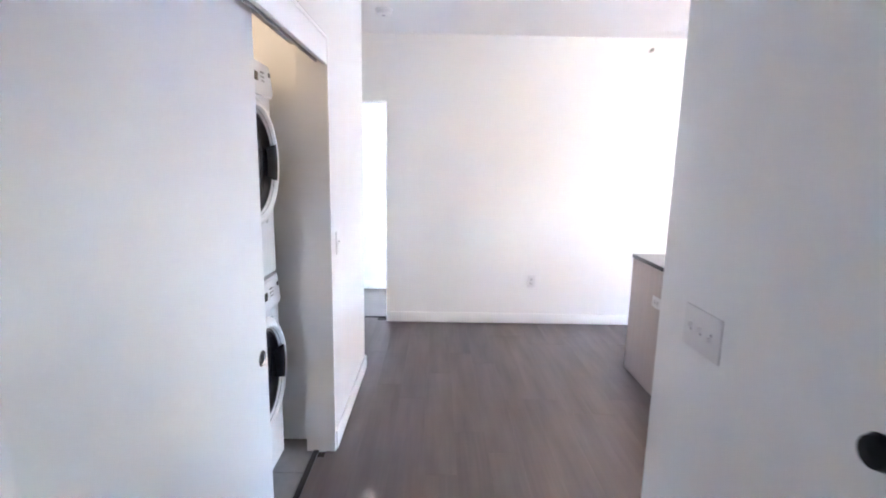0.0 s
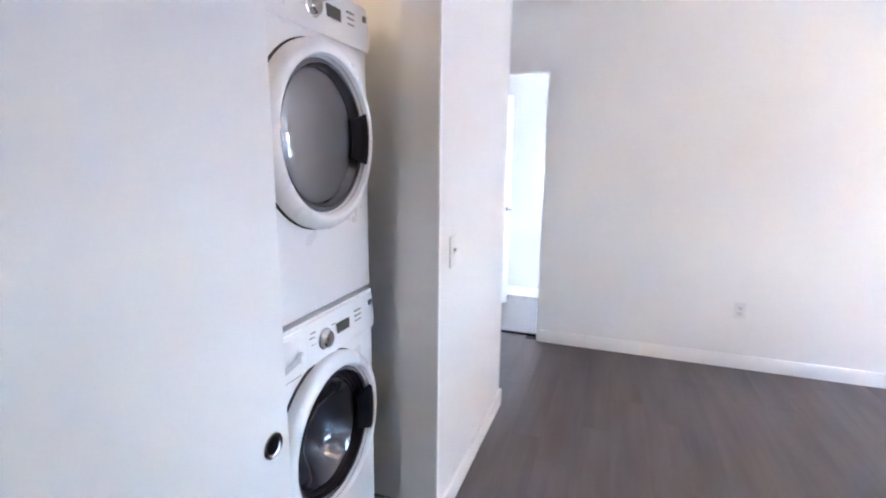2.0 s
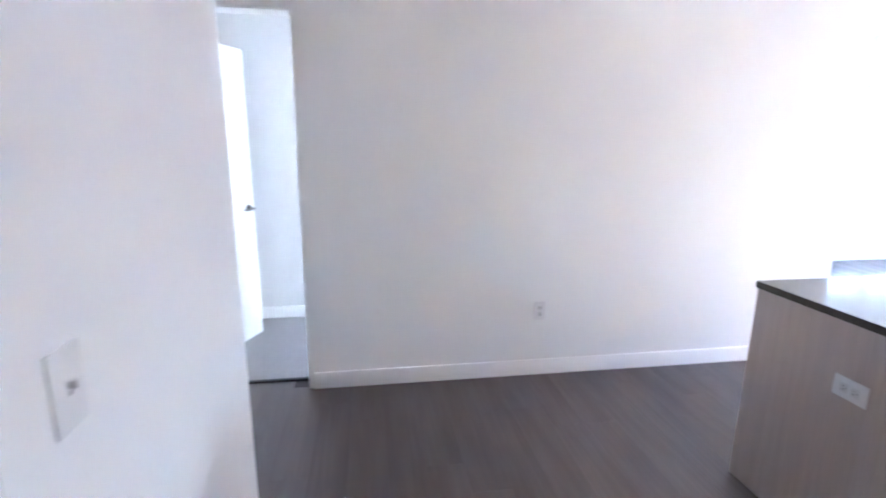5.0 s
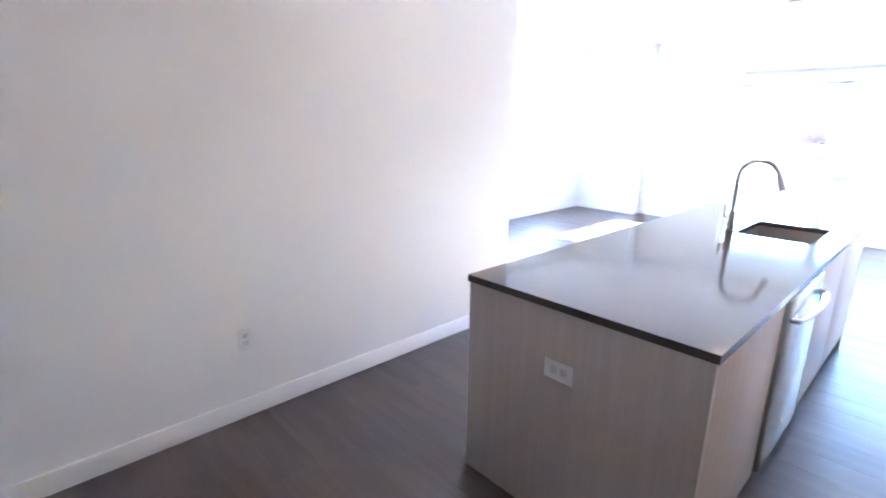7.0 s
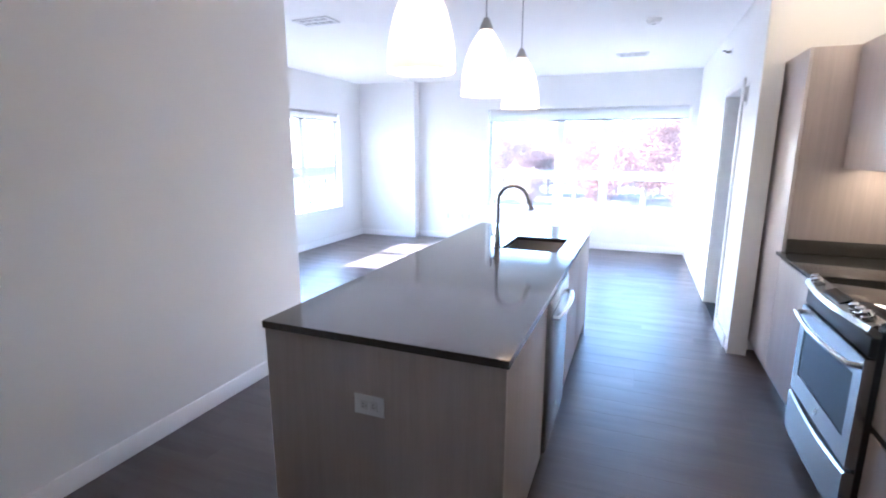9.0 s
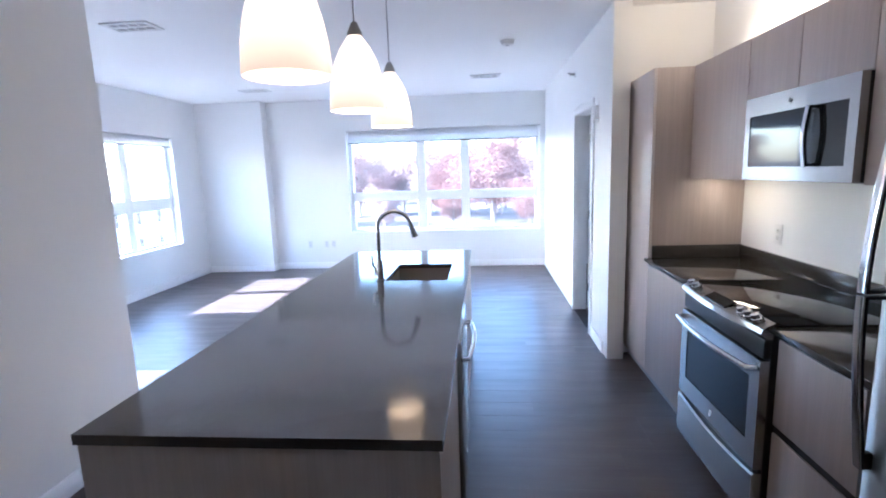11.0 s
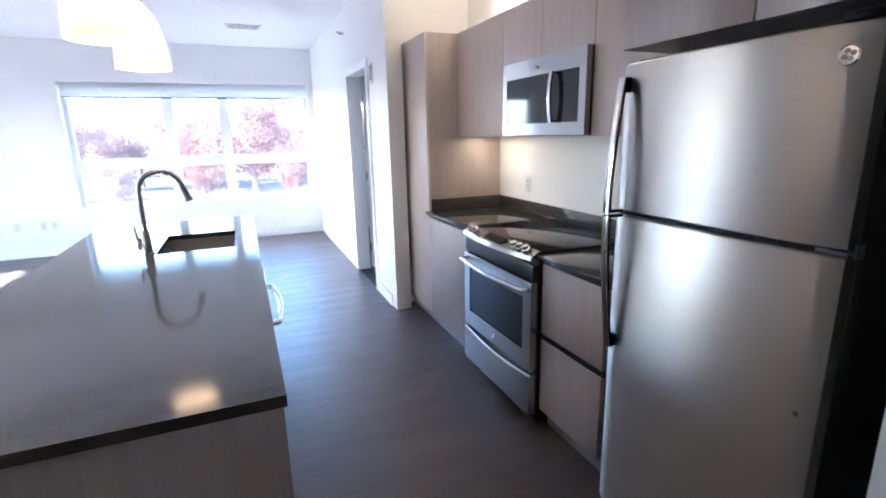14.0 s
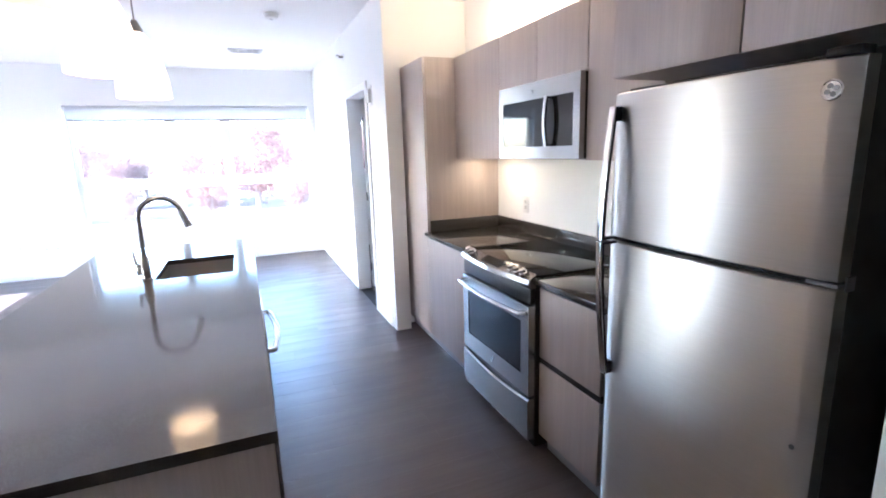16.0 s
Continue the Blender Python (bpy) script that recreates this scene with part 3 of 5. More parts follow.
# ---- plates ----
def plate(name, at, normal, up_h, wide, label, category, inserts):
    """A wall plate. normal: 'x+','x-','y+','y-'; inserts: rows (offset along, offset up, half width, half height, proud, material)."""
    p = thing(name, at, label, category)
    ax, s = normal[0], 1 if normal[1] == "+" else -1
    x, y, z = at

    def b(a0, a1, z0, z1, d0, d1, bevel):
        bm = bmesh.new()
        if ax == "x":
            return box(bm, x + min(s * d0, s * d1), x + max(s * d0, s * d1), y + a0, y + a1, z + z0, z + z1, bevel)
        return box(bm, x + a0, x + a1, y + min(s * d0, s * d1), y + max(s * d0, s * d1), z + z0, z + z1, bevel)

    part("cover", b(-wide / 2, wide / 2, -up_h / 2, up_h / 2, 0.0005, 0.006, 0.002), WHITE_PLASTIC, p)
    for nm, a, u, hw, hh, proud, mat in inserts:
        part(nm, b(a - hw, a + hw, u - hh, u + hh, 0.0055, 0.006 + proud, 0.0), mat, p)
    return p


SOCKETS = [("socket", 0, 0.02, 0.016, 0.014, 0.002, SOCKET), ("socket", 0, -0.02, 0.016, 0.014, 0.002, SOCKET),
           ("slot", -0.006, 0.023, 0.0012, 0.004, 0.0023, SLOT), ("slot", 0.006, 0.023, 0.0012, 0.004, 0.0023, SLOT), ("slot", 0, 0.012, 0.002, 0.002, 0.0023, SLOT),
           ("slot", -0.006, -0.017, 0.0012, 0.004, 0.0023, SLOT), ("slot", 0.006, -0.017, 0.0012, 0.004, 0.0023, SLOT), ("slot", 0, -0.028, 0.002, 0.002, 0.0023, SLOT)]
SIDEWAYS = [(n, u, a, hh, hw, d, m) for n, a, u, hw, hh, d, m in SOCKETS]
plate("wall_outlet", (-0.567, NW, 0.434), "y-", 0.118, 0.073, "white double wall outlet above the baseboard", "outlet", SOCKETS)
plate("wall_outlet", (0.0, 0.500, 0.658), "x-", 0.076, 0.120, "white double outlet set sideways in the island end", "outlet", SIDEWAYS)
plate("wall_outlet", (1.915, KY, 1.12), "y+", 0.118, 0.073, "white outlet above the kitchen splashback", "outlet", SOCKETS)
for oy in (2.80, 2.52, 2.40):
    plate("wall_outlet", (EX, oy, 0.41), "x-", 0.118, 0.073, "white wall outlet below the window line", "outlet", SOCKETS)
# the last piece, in MARK grey, paints the small shade beside the toggle
TOGGLE = lambda a, up: [("toggle_slot", a, 0, 0.005, 0.012, 0.0008, WHITE_PLASTIC), ("toggle", a, 0.006 * up, 0.0035, 0.006, 0.012, WHITE_PLASTIC), ("slot", a, -0.007 * up, 0.0035, 0.004, 0.001, MARK)]
plate("light_switch", (LX, -0.080, 1.135), "x+", 0.125, 0.075, "white single toggle light switch plate", "switch", TOGGLE(0, 1))
plate("switch_plate", (RX, -1.362, 1.105), "x-", 0.125, 0.19, "white three-gang toggle switch plate", "switch", TOGGLE(-0.052, -1) + TOGGLE(0, 1) + TOGGLE(0.052, 1))
plate("wall_thermostat", (3.22, SY, 2.0), "y+", 0.17, 0.11, "white wall-mounted chime box beside the door casing", "chime", [("grille", 0, 0, 0.035, 0.055, 0.022, WHITE_PLASTIC)])


# ---- ceiling and sprinkler fittings ----
def sidewall_sprinkler(at, n):
    s = thing("sprinkler_head", at, "small dark metal sidewall sprinkler head", "sprinkler")
    at, n = Vector(at), Vector(n)
    bm = bmesh.new()
    tube(bm, [at + n * 0.0005, at + n * 0.006], 0.034, 24)
    part("escutcheon", bm, WHITE_PLASTIC, s)
    bm = bmesh.new()
    tube(bm, [at + n * 0.004, at + n * 0.03, at + n * 0.045, at + n * 0.052], [0.012, 0.014, 0.008, 0.018], 14)
    part("nozzle", bm, DARK_CHROME, s)
    bm = bmesh.new()
    u = Vector((0, 0, 1))
    tube(bm, [at + n * 0.05 + u * 0.012, at + n * 0.078 + u * 0.010], 0.007, 8)
    part("deflector", bm, GREY_PLASTIC, s)


sidewall_sprinkler((0.42, NW, 2.62), (0, -1, 0))
sidewall_sprinkler((4.25, SY, 2.50), (0, 1, 0))


def smoke_detector(x, y):
    s = thing("smoke_detector", (x, y, H), "round white smoke detector on the ceiling", "detector")
    bm = bmesh.new()
    lathe(bm, [(0.0001, -0.001), (0.068, -0.001), (0.068, -0.012), (0.060, -0.016), (0.055, -0.034), (0.040, -0.042), (0.0001, -0.043)], (x, y, H), "z", 32)
    part("housing", bm, WHITE_PLASTIC, s)
    bm = bmesh.new()
    disc(bm, 0.014, -0.0425, -0.046, (x, y, H), "z", 16)
    part("test_button", bm, GREY_PLASTIC, s)


smoke_detector(3.70, -0.36)
smoke_detector(-1.95, 1.32)


def diffuser(x, y, wx, wy):
    d = thing("ceiling_vent", (x, y, H), "white metal ceiling air vent with slats", "vent")
    z = H
    part("backing", boxes((x - wx + 0.02, x + wx - 0.02, y - wy + 0.02, y + wy - 0.02, z - 0.004, z - 0.001)), GREY_PLASTIC, d)
    for r in ((x - wx, x + wx, y - wy, y - wy + 0.025), (x - wx, x + wx, y + wy - 0.025, y + wy), (x - wx, x - wx + 0.025, y - wy + 0.025, y + wy - 0.025), (x + wx - 0.025, x + wx, y - wy + 0.025, y + wy - 0.025), (x - 0.012, x + 0.012, y - wy + 0.025, y + wy - 0.025)):
        part("frame", boxes((*r, z - 0.012, z - 0.001), bevel=0.002), WHITE_PLASTIC, d)
    n = 5
    for i in range(n):
        yy = y - wy + 0.035 + (2 * wy - 0.07) * i / (n - 1)
        part("slat", boxes((x - wx + 0.026, x - 0.013, yy - 0.006, yy + 0.006, z - 0.009, z - 0.006)), WHITE_PLASTIC, d)
        part("slat", boxes((x + 0.013, x + wx - 0.026, yy - 0.006, yy + 0.006, z - 0.009, z - 0.006)), WHITE_PLASTIC, d)


diffuser(5.35, -0.16, 0.11, 0.19)
diffuser(5.6, 3.0, 0.11, 0.19)
diffuser(2.65, 2.55, 0.11, 0.19)
closet_lamp = thing("closet_light", (-2.72, -1.2, H), "small warm ceiling light in the laundry closet", "lamp")
bm = bmesh.new()
lathe(bm, [(0.0001, -0.001), (0.09, -0.001), (0.09, -0.02), (0.05, -0.03)], (-2.72, -1.2, H), "z", 28)
part("base", bm, WHITE_PLASTIC, closet_lamp)
bm = bmesh.new()
lathe(bm, [(0.05, -0.03), (0.085, -0.05), (0.09, -0.08), (0.06, -0.12), (0.0001, -0.13)], (-2.72, -1.2, H), "z", 28)
part("diffuser", bm, SHADE, closet_lamp)


# ---- pendants ----
def pendant(x, y, zb):
    p = thing("pendant_lamp", (x, y, zb), "lit opal glass pendant lamp on a thin cord", "pendant lamp", "pendants over the island")
    bm = bmesh.new()
    R, hgt = 0.125, 0.315
    prof = [(R, 0.0), (R - 0.001, 0.03), (R - 0.006, 0.09), (R - 0.017, 0.15), (R - 0.034, 0.21), (R - 0.058, 0.26), (R - 0.082, 0.295), (0.030, hgt)]
    inner = [(r - 0.005, h) for r, h in reversed(prof)]
    lathe(bm, [*prof, (0.026, hgt + 0.002), *inner[1:], (R, 0.0)], (x, y, zb), "z", 48)
    part("shade", bm, SHADE, p, "glowing opal glass bell shade")
    bm = bmesh.new()
    lathe(bm, [(0.0001, hgt - 0.02), (0.031, hgt - 0.02), (0.033, hgt + 0.01), (0.024, hgt + 0.03), (0.012, hgt + 0.055), (0.0001, hgt + 0.056)], (x, y, zb), "z", 24)
    part("cap", bm, DARK_CHROME, p, "brushed metal cap")
    bm = bmesh.new()
    tube(bm, [(x, y, zb + hgt + 0.05), (x, y, H - 0.018)], 0.0035, 8)
    part("cord", bm, GREY_PLASTIC, p)
    bm = bmesh.new()
    lathe(bm, [(0.0001, -0.022), (0.05, -0.02), (0.058, -0.010), (0.058, -0.001), (0.0001, -0.001)], (x, y, H), "z", 28)
    part("canopy", bm, DARK_CHROME, p)
    bm = bmesh.new()
    lathe(bm, [(0.0001, 0.135), (0.018, 0.14), (0.030, 0.165), (0.028, 0.19), (0.014, 0.225), (0.013, 0.30)], (x, y, zb), "z", 20)
    part("bulb", bm, BULB, p)
    return p


first = pendant(*PENDANTS[0], 1.83)
for px, py in PENDANTS[1:]:
    copy_thing(first, pose(px, py, 1.83))


# ---- island ----
IX1, IY1, CT = 2.80, 0.956, 0.915
island = thing("kitchen_island", (1.4, 0.48, 0), "taupe wood-laminate kitchen island cabinet", "kitchen island")
part("end_panel", boxes((0.0, 0.02, 0.004, IY1 - 0.004, 0.0, CT - 0.031), bevel=0.0015), TAUPE_V, island)
part("end_panel", boxes((IX1 - 0.02, IX1, 0.004, IY1 - 0.004, 0.0, CT - 0.031), bevel=0.0015), TAUPE_V, island)
part("back_panel", boxes((0.021, IX1 - 0.021, IY1 - 0.03, IY1 - 0.01, 0.0, CT - 0.031), bevel=0.0015), TAUPE_V, island)
part("carcass", boxes((0.021, 1.72, 0.045, IY1 - 0.031, 0.1, CT - 0.032), (1.72, 2.23, 0.045, IY1 - 0.031, 0.1, 0.66), (2.23, IX1 - 0.021, 0.045, IY1 - 0.031, 0.1, CT - 0.032)), TAUPE_IN, island)
part("toe_kick", boxes((0.021, IX1 - 0.021, 0.07, 0.09, 0.0, 0.099)), BLACK, island, "black recessed toe kick")
for x0, x1 in ((0.021, 0.742), (1.352, 2.06), (2.064, IX1 - 0.022)):
    part("cabinet_door", boxes((x0, x1, 0.006, 0.026, 0.10, CT - 0.05), bevel=0.0015), TAUPE_V, island)
SX0, SX1, SY0, SY1 = 1.712, 2.225, 0.112, 0.486
top = solid("island_worktop", frame_bm((-0.006, IX1 + 0.006, -0.004, IY1 + 0.003), (SX0, SX1, SY0, SY1), CT - 0.029, CT, "z"), QUARTZ,
            "polished dark grey quartz worktop with a sink cutout", "worktop")
sink = thing("kitchen_sink", ((SX0 + SX1) / 2, (SY0 + SY1) / 2, CT - 0.22), "undermounted stainless steel sink in the island", "sink")
a, b_, c, d, z0 = SX0 - 0.004, SX1 + 0.004, SY0 - 0.004, SY1 + 0.004, CT - 0.23
part("basin", boxes((a - 0.003, a, c, d, z0, CT - 0.0295), (b_, b_ + 0.003, c, d, z0, CT - 0.0295), (a, b_, c - 0.003, c, z0, CT - 0.0295), (a, b_, d, d + 0.003, z0, CT - 0.0295), (a, b_, c, d, z0 - 0.003, z0)), steel("sink_steel", (200, 4, 200), (0.40, 0.39, 0.385), 0.3), sink)
bm = bmesh.new()
lathe(bm, [(0.0001, 0.002), (0.03, 0.002), (0.042, 0.005), (0.045, 0.0005)], ((a + b_) / 2, (c + d) / 2, z0), "z", 24)
part("drain", bm, CHROME, sink, "chrome strainer")

FX, FY = 1.740, 0.519
faucet = thing("kitchen_faucet", (FX, FY, CT), "tall brushed-metal gooseneck pull-down faucet", "faucet")
bm = bmesh.new()
lathe(bm, [(0.0001, 0.0005), (0.028, 0.0005), (0.028, 0.006), (0.021, 0.010), (0.020, 0.11), (0.016, 0.125), (0.0001, 0.126)], (FX, FY, CT), "z", 28)
part("base", bm, DARK_CHROME, faucet)
bm = bmesh.new()
r_arc, top_z = 0.098, CT + 0.315
way = Vector((0.16, -0.987, 0))
pts = [Vector((FX, FY, CT + 0.12)), Vector((FX, FY, CT + 0.22))]
for i in range(0, 15):
    an = math.pi * (1 - i / 14 * 0.93)
    pts.append(Vector((FX, FY, top_z)) + way * (r_arc + r_arc * math.cos(an)) + Vector((0, 0, r_arc * math.sin(an))))
tube(bm, pts, 0.0115, 16)
part("spout", bm, DARK_CHROME, faucet)
end = pts[-1]
dn = (pts[-1] - pts[-2]).normalized()
bm = bmesh.new()
tube(bm, [end - dn * 0.005, end + dn * 0.03, end + dn * 0.07, end + dn * 0.085], [0.013, 0.015, 0.017, 0.019], 18)
part("spray_head", bm, DARK_CHROME, faucet, "flared pull-down spray head")
bm = bmesh.new()
tube(bm, [(FX, FY + 0.015, CT + 0.075), (FX, FY + 0.04, CT + 0.085), (FX + 0.02, FY + 0.05, CT + 0.15)], [0.010, 0.009, 0.006], 12)
part("lever", bm, DARK_CHROME, faucet)
airgap = thing("air_gap_cap", (2.02, 0.60, CT), "short round chrome cap on the worktop", "cap")
bm = bmesh.new()
lathe(bm, [(0.0001, 0.03), (0.016, 0.03), (0.02, 0.024), (0.02, 0.003), (0.026, 0.0005)], (2.02, 0.60, CT), "z", 24)
part("cap", bm, CHROME, airgap)


def bowed(p0, p1, out, bow, stand, n=13):
    """Points of a bar handle that bows away from its face; it meets the face at both ends."""
    p0, p1, out = Vector(p0), Vector(p1), Vector(out)
    pts = [p0]
    for i in range(n):
        f = i / (n - 1)
        pts.append(p0.lerp(p1, 0.01 + 0.98 * f) + out * (stand + bow * math.sin(math.pi * f)))
    return pts + [p1]


def strip(x, face, za, zb, off, w, d0, d1, n=16):
    """A bar swept up from za to zb, rounded at the front; it lies between off(f) + d0 and off(f) + d1 ahead of its face."""
    bm = bmesh.new()
    rings = []
    for i in range(n + 1):
        f = i / n
        y0, y1 = face + off(f) + d0, face + off(f) + d1
        r = min(0.4 * (y1 - y0), 0.003)
        sec = ((-w, y0), (w, y0), (w, y1 - r), (w - 0.6 * r, y1 - 0.25 * r), (w * 0.5, y1), (-w * 0.5, y1), (-w + 0.6 * r, y1 - 0.25 * r), (-w, y1 - r))
        rings.append([bm.verts.new((x + dx, y, za + (zb - za) * f)) for dx, y in sec])
    for p, q in zip(rings, rings[1:]):
        for k in range(8):
            bm.faces.new((p[k], p[(k + 1) % 8], q[(k + 1) % 8], q[k]))
    bm.faces.new(rings[0])
    bm.faces.new(rings[-1])
    bmesh.ops.recalc_face_normals(bm, faces=bm.faces)
    return bm


def strip_handle(parent, x, face, za, zb, off, w, feet, label):
    """A flat bright bar on a black back, carried on a black foot at either end."""
    hd = part("handle", strip(x, face, za, zb, off, w, 0.0, 0.006), CHROME, parent, label)
    part("handle_back", strip(x, face, za, zb, off, w * 0.86, -0.009, -0.0002), BLACK_PLASTIC, hd, "black back of the handle")
    for f, tall in ((0.0, feet[0]), (1.0, feet[1])):
        z = za if f == 0 else zb - tall
        part("handle_foot", boxes((x - w * 0.8, x + w * 0.8, face - 0.001, face + off(f) - 0.004, z, z + tall), bevel=0.002), BLACK_PLASTIC, hd, "black handle mount")


def badge(parent, at, axis, sign, r, mat_=None):
    """A plain round maker's badge with a raised rim and four small lobes."""
    bm = bmesh.new()
    lathe(bm, [(0.0001, sign * 0.002), (r * 0.8, sign * 0.002), (r * 0.9, sign * 0.004), (r, sign * 0.002), (r, 0)], at, axis, 28)
    p = part("badge", bm, CHROME, parent, "small round chrome badge")
    bm = bmesh.new()
    u = AXES[axis]
    for k in range(4):
        o = u @ Vector((math.cos(k * math.pi / 2 + 0.4) * r * 0.4, math.sin(k * math.pi / 2 + 0.4) * r * 0.4, 0))
        disc(bm, r * 0.25, sign * 0.0015, sign * 0.0032, Vector(at) + o, axis, 12)
    part("emblem", bm, BADGE, p)


dw = thing("dishwasher", (1.047, 0.3, 0.1), "stainless steel dishwasher built into the island", "dishwasher")
part("door", boxes((0.750, 1.346, -0.012, 0.03, 0.115, CT - 0.036), bevel=0.006), STEEL_H, dw)
part("kick_plate", boxes((0.750, 1.346, 0.05, 0.06, 0.02, 0.11)), BLACK, dw, "black kick plate")
bm = bmesh.new()
tube(bm, bowed((0.80, -0.012, 0.79), (1.296, -0.012, 0.79), (0, -1, 0), 0.022, 0.024), 0.011, 12, 1.2)
part("handle", bm, CHROME, dw, "bowed chrome bar handle")
badge(dw, (1.048, -0.012, 0.23), "y", -1, 0.012)

# ---- kitchen run ----
FR = -1.24     # door fronts
RNG = (0.825, 1.587)


def cabinet(name, x0, x1, y0, z0, z1, fronts, label, category, kick=False, group=""):
    """A cabinet against the kitchen wall; fronts are (x0, x1, z0, z1) slabs in the plane y0."""
    c = thing(name, ((x0 + x1) / 2, (KY + y0) / 2, z0), label, category, group)
    zb = z0 + (0.1 if kick else 0)
    part("side_panel", boxes((x0, x0 + 0.018, KY + 0.002, y0 - 0.021, zb, z1), bevel=0.001), TAUPE_V, c)
    part("side_panel", boxes((x1 - 0.018, x1, KY + 0.002, y0 - 0.021, zb, z1), bevel=0.001), TAUPE_V, c)
    part("bottom_panel", boxes((x0 + 0.018, x1 - 0.018, KY + 0.002, y0 - 0.021, zb, zb + 0.018)), TAUPE_V, c)
    part("top_panel", boxes((x0 + 0.018, x1 - 0.018, KY + 0.002, y0 - 0.021, z1 - 0.018, z1)), TAUPE_V, c)
    part("inner_rail", boxes((x0 + 0.018, x1 - 0.018, y0 - 0.035, y0 - 0.022, zb + 0.018, z1 - 0.018)), TAUPE_IN, c)
    if kick:
        part("toe_kick", boxes((x0, x1, y0 - 0.07, y0 - 0.055, z0, z0 + 0.099)), STEEL_TOE, c, "grey recessed toe kick")
    for a0, a1, q0, q1 in fronts:
        nm = "drawer_front" if category == "drawers" else "cabinet_door"
        part(nm, boxes((a0 + 0.0015, a1 - 0.0015, y0 - 0.02, y0, q0, q1), bevel=0.0015), TAUPE_V, c)
    return c


EDGE_BAND = Mat("pale_edge_band", (0.62, 0.57, 0.55), 0.4).m
STEEL_TOE = Mat("toe_kick_grey", (0.42, 0.42, 0.44), 0.35, 0.7).m
cabinet("pantry_cabinet", 2.325, 2.892, FR, 0, 2.172, [(2.325, 2.892, 0.10, 2.172)], "tall taupe wood-laminate pantry cabinet", "cabinet", True)
cabinet("base_cabinet", 1.60, 2.322, FR, 0, 0.89, [(1.60, 2.322, 0.10, 0.865)], "taupe wood-laminate base cabinet beside the range", "cabinet", True)
part("edge_band", boxes((2.3215, 2.3248, FR - 0.019, FR - 0.001, 0.102, 2.170)), EDGE_BAND, bpy.data.objects["pantry_cabinet"], "pale edge banding of the door")
part("pull_channel", boxes((1.60, 2.322, FR - 0.018, FR - 0.004, 0.868, 0.890)), BLACK, bpy.data.objects["base_cabinet"])
drawers = cabinet("drawer_cabinet", 0.372, 0.812, FR, 0, 0.89, [(0.372, 0.812, 0.10, 0.484), (0.372, 0.812, 0.517, 0.868)], "taupe wood-laminate cabinet of two deep drawers", "drawers", True)
part("pull_channel", boxes((0.372, 0.812, FR - 0.018, FR - 0.006, 0.869, 0.890)), BLACK, drawers, "black recessed finger channel")
part("pull_channel", boxes((0.372, 0.812, FR - 0.018, FR - 0.006, 0.485, 0.516)), BLACK, drawers, "black recessed finger channel")
UF, UZ0, UZ1 = -1.493, 1.454, 2.172
cabinet("upper_cabinet", 1.66, 2.322, UF, UZ0, UZ1, [(1.66, 2.322, UZ0, UZ1)], "taupe wood-laminate upper cabinet", "cabinet", group="upper cabinets")
cabinet("upper_cabinet", RNG[0], 1.657, UF, 1.864, UZ1, [(1.245, 1.657, 1.864, UZ1), (RNG[0], 1.242, 1.864, UZ1)], "short taupe upper cabinet above the microwave", "cabinet", group="upper cabinets")
cabinet("upper_cabinet", 0.372, 0.822, UF, UZ0, UZ1, [(0.372, 0.822, UZ0, UZ1)], "taupe wood-laminate upper cabinet", "cabinet", group="upper cabinets")
cabinet("fridge_cabinet", -0.59, 0.368, FR, 1.750, UZ1, [(-0.112, 0.368, 1.750, UZ1), (-0.59, -0.115, 1.750, UZ1)], "taupe wood-laminate cabinet above the refrigerator", "cabinet")

# black strip added deep in the open gap to give it its shade
part("gap_shade_strip", boxes((-0.59, 0.366, FR - 0.30, FR - 0.28, 1.704, 1.748)), BLACK, bpy.data.objects["fridge_cabinet"], "black strip standing in for the shade in the gap above the refrigerator")

WF = -1.212
wt = thing("kitchen_worktop", (1.35, -1.5, 0.89), "polished dark grey quartz worktop with upstand", "worktop")
part("slab", boxes((1.592, 2.323, KY + 0.001, WF, 0.892, CT), bevel=0.0015), QUARTZ, wt)
part("slab", boxes((0.30, 0.820, KY + 0.001, WF, 0.892, CT), bevel=0.0015), QUARTZ, wt)
part("slab", boxes((0.821, 1.591, KY + 0.001, -1.80, 0.892, CT), bevel=0.0015), QUARTZ, wt)
part("upstand", boxes((0.30, 2.300, KY + 0.001, KY + 0.021, CT, 1.000), bevel=0.0015), QUARTZ, wt)
part("upstand", boxes((2.301, 2.323, KY + 0.001, WF - 0.05, CT, 1.000), bevel=0.0015), QUARTZ, wt)

# ---- range ----
R0, R1 = RNG
rg = thing("range_cooker", ((R0 + R1) / 2, -1.5, 0.02), "slide-in stainless steel electric range", "range")
part("body", boxes((R0, R1, -1.79, -1.225, 0.02, 0.90), bevel=0.002), BLACK, rg, "black enamel body")
part("cooktop", boxes((R0 - 0.004, R1 + 0.004, -1.785, -1.23, 0.912, 0.924), bevel=0.003), BLACK_GLASS, rg, "black glass cooktop")
# bowed control panel with a sloping steel face
bm = bmesh.new()
n = 16
rows = []
for i in range(n + 1):
    f = i / n
    x = R0 + (R1 - R0) * f
    bow = 0.032 * math.sin(math.pi * f)
    rows.append([bm.verts.new(v) for v in ((x, -1.232, 0.930), (x, -1.188 - 0 + bow, 0.905), (x, -1.180 + bow, 0.885), (x, -1.205 + bow * 0.6, 0.862), (x, -1.232, 0.862))])
for p, q in zip(rows, rows[1:]):
    for k in range(5):
        bm.faces.new((p[k], q[k], q[(k + 1) % 5], p[(k + 1) % 5]))
bm.faces.new(rows[0])
bm.faces.new(rows[-1])
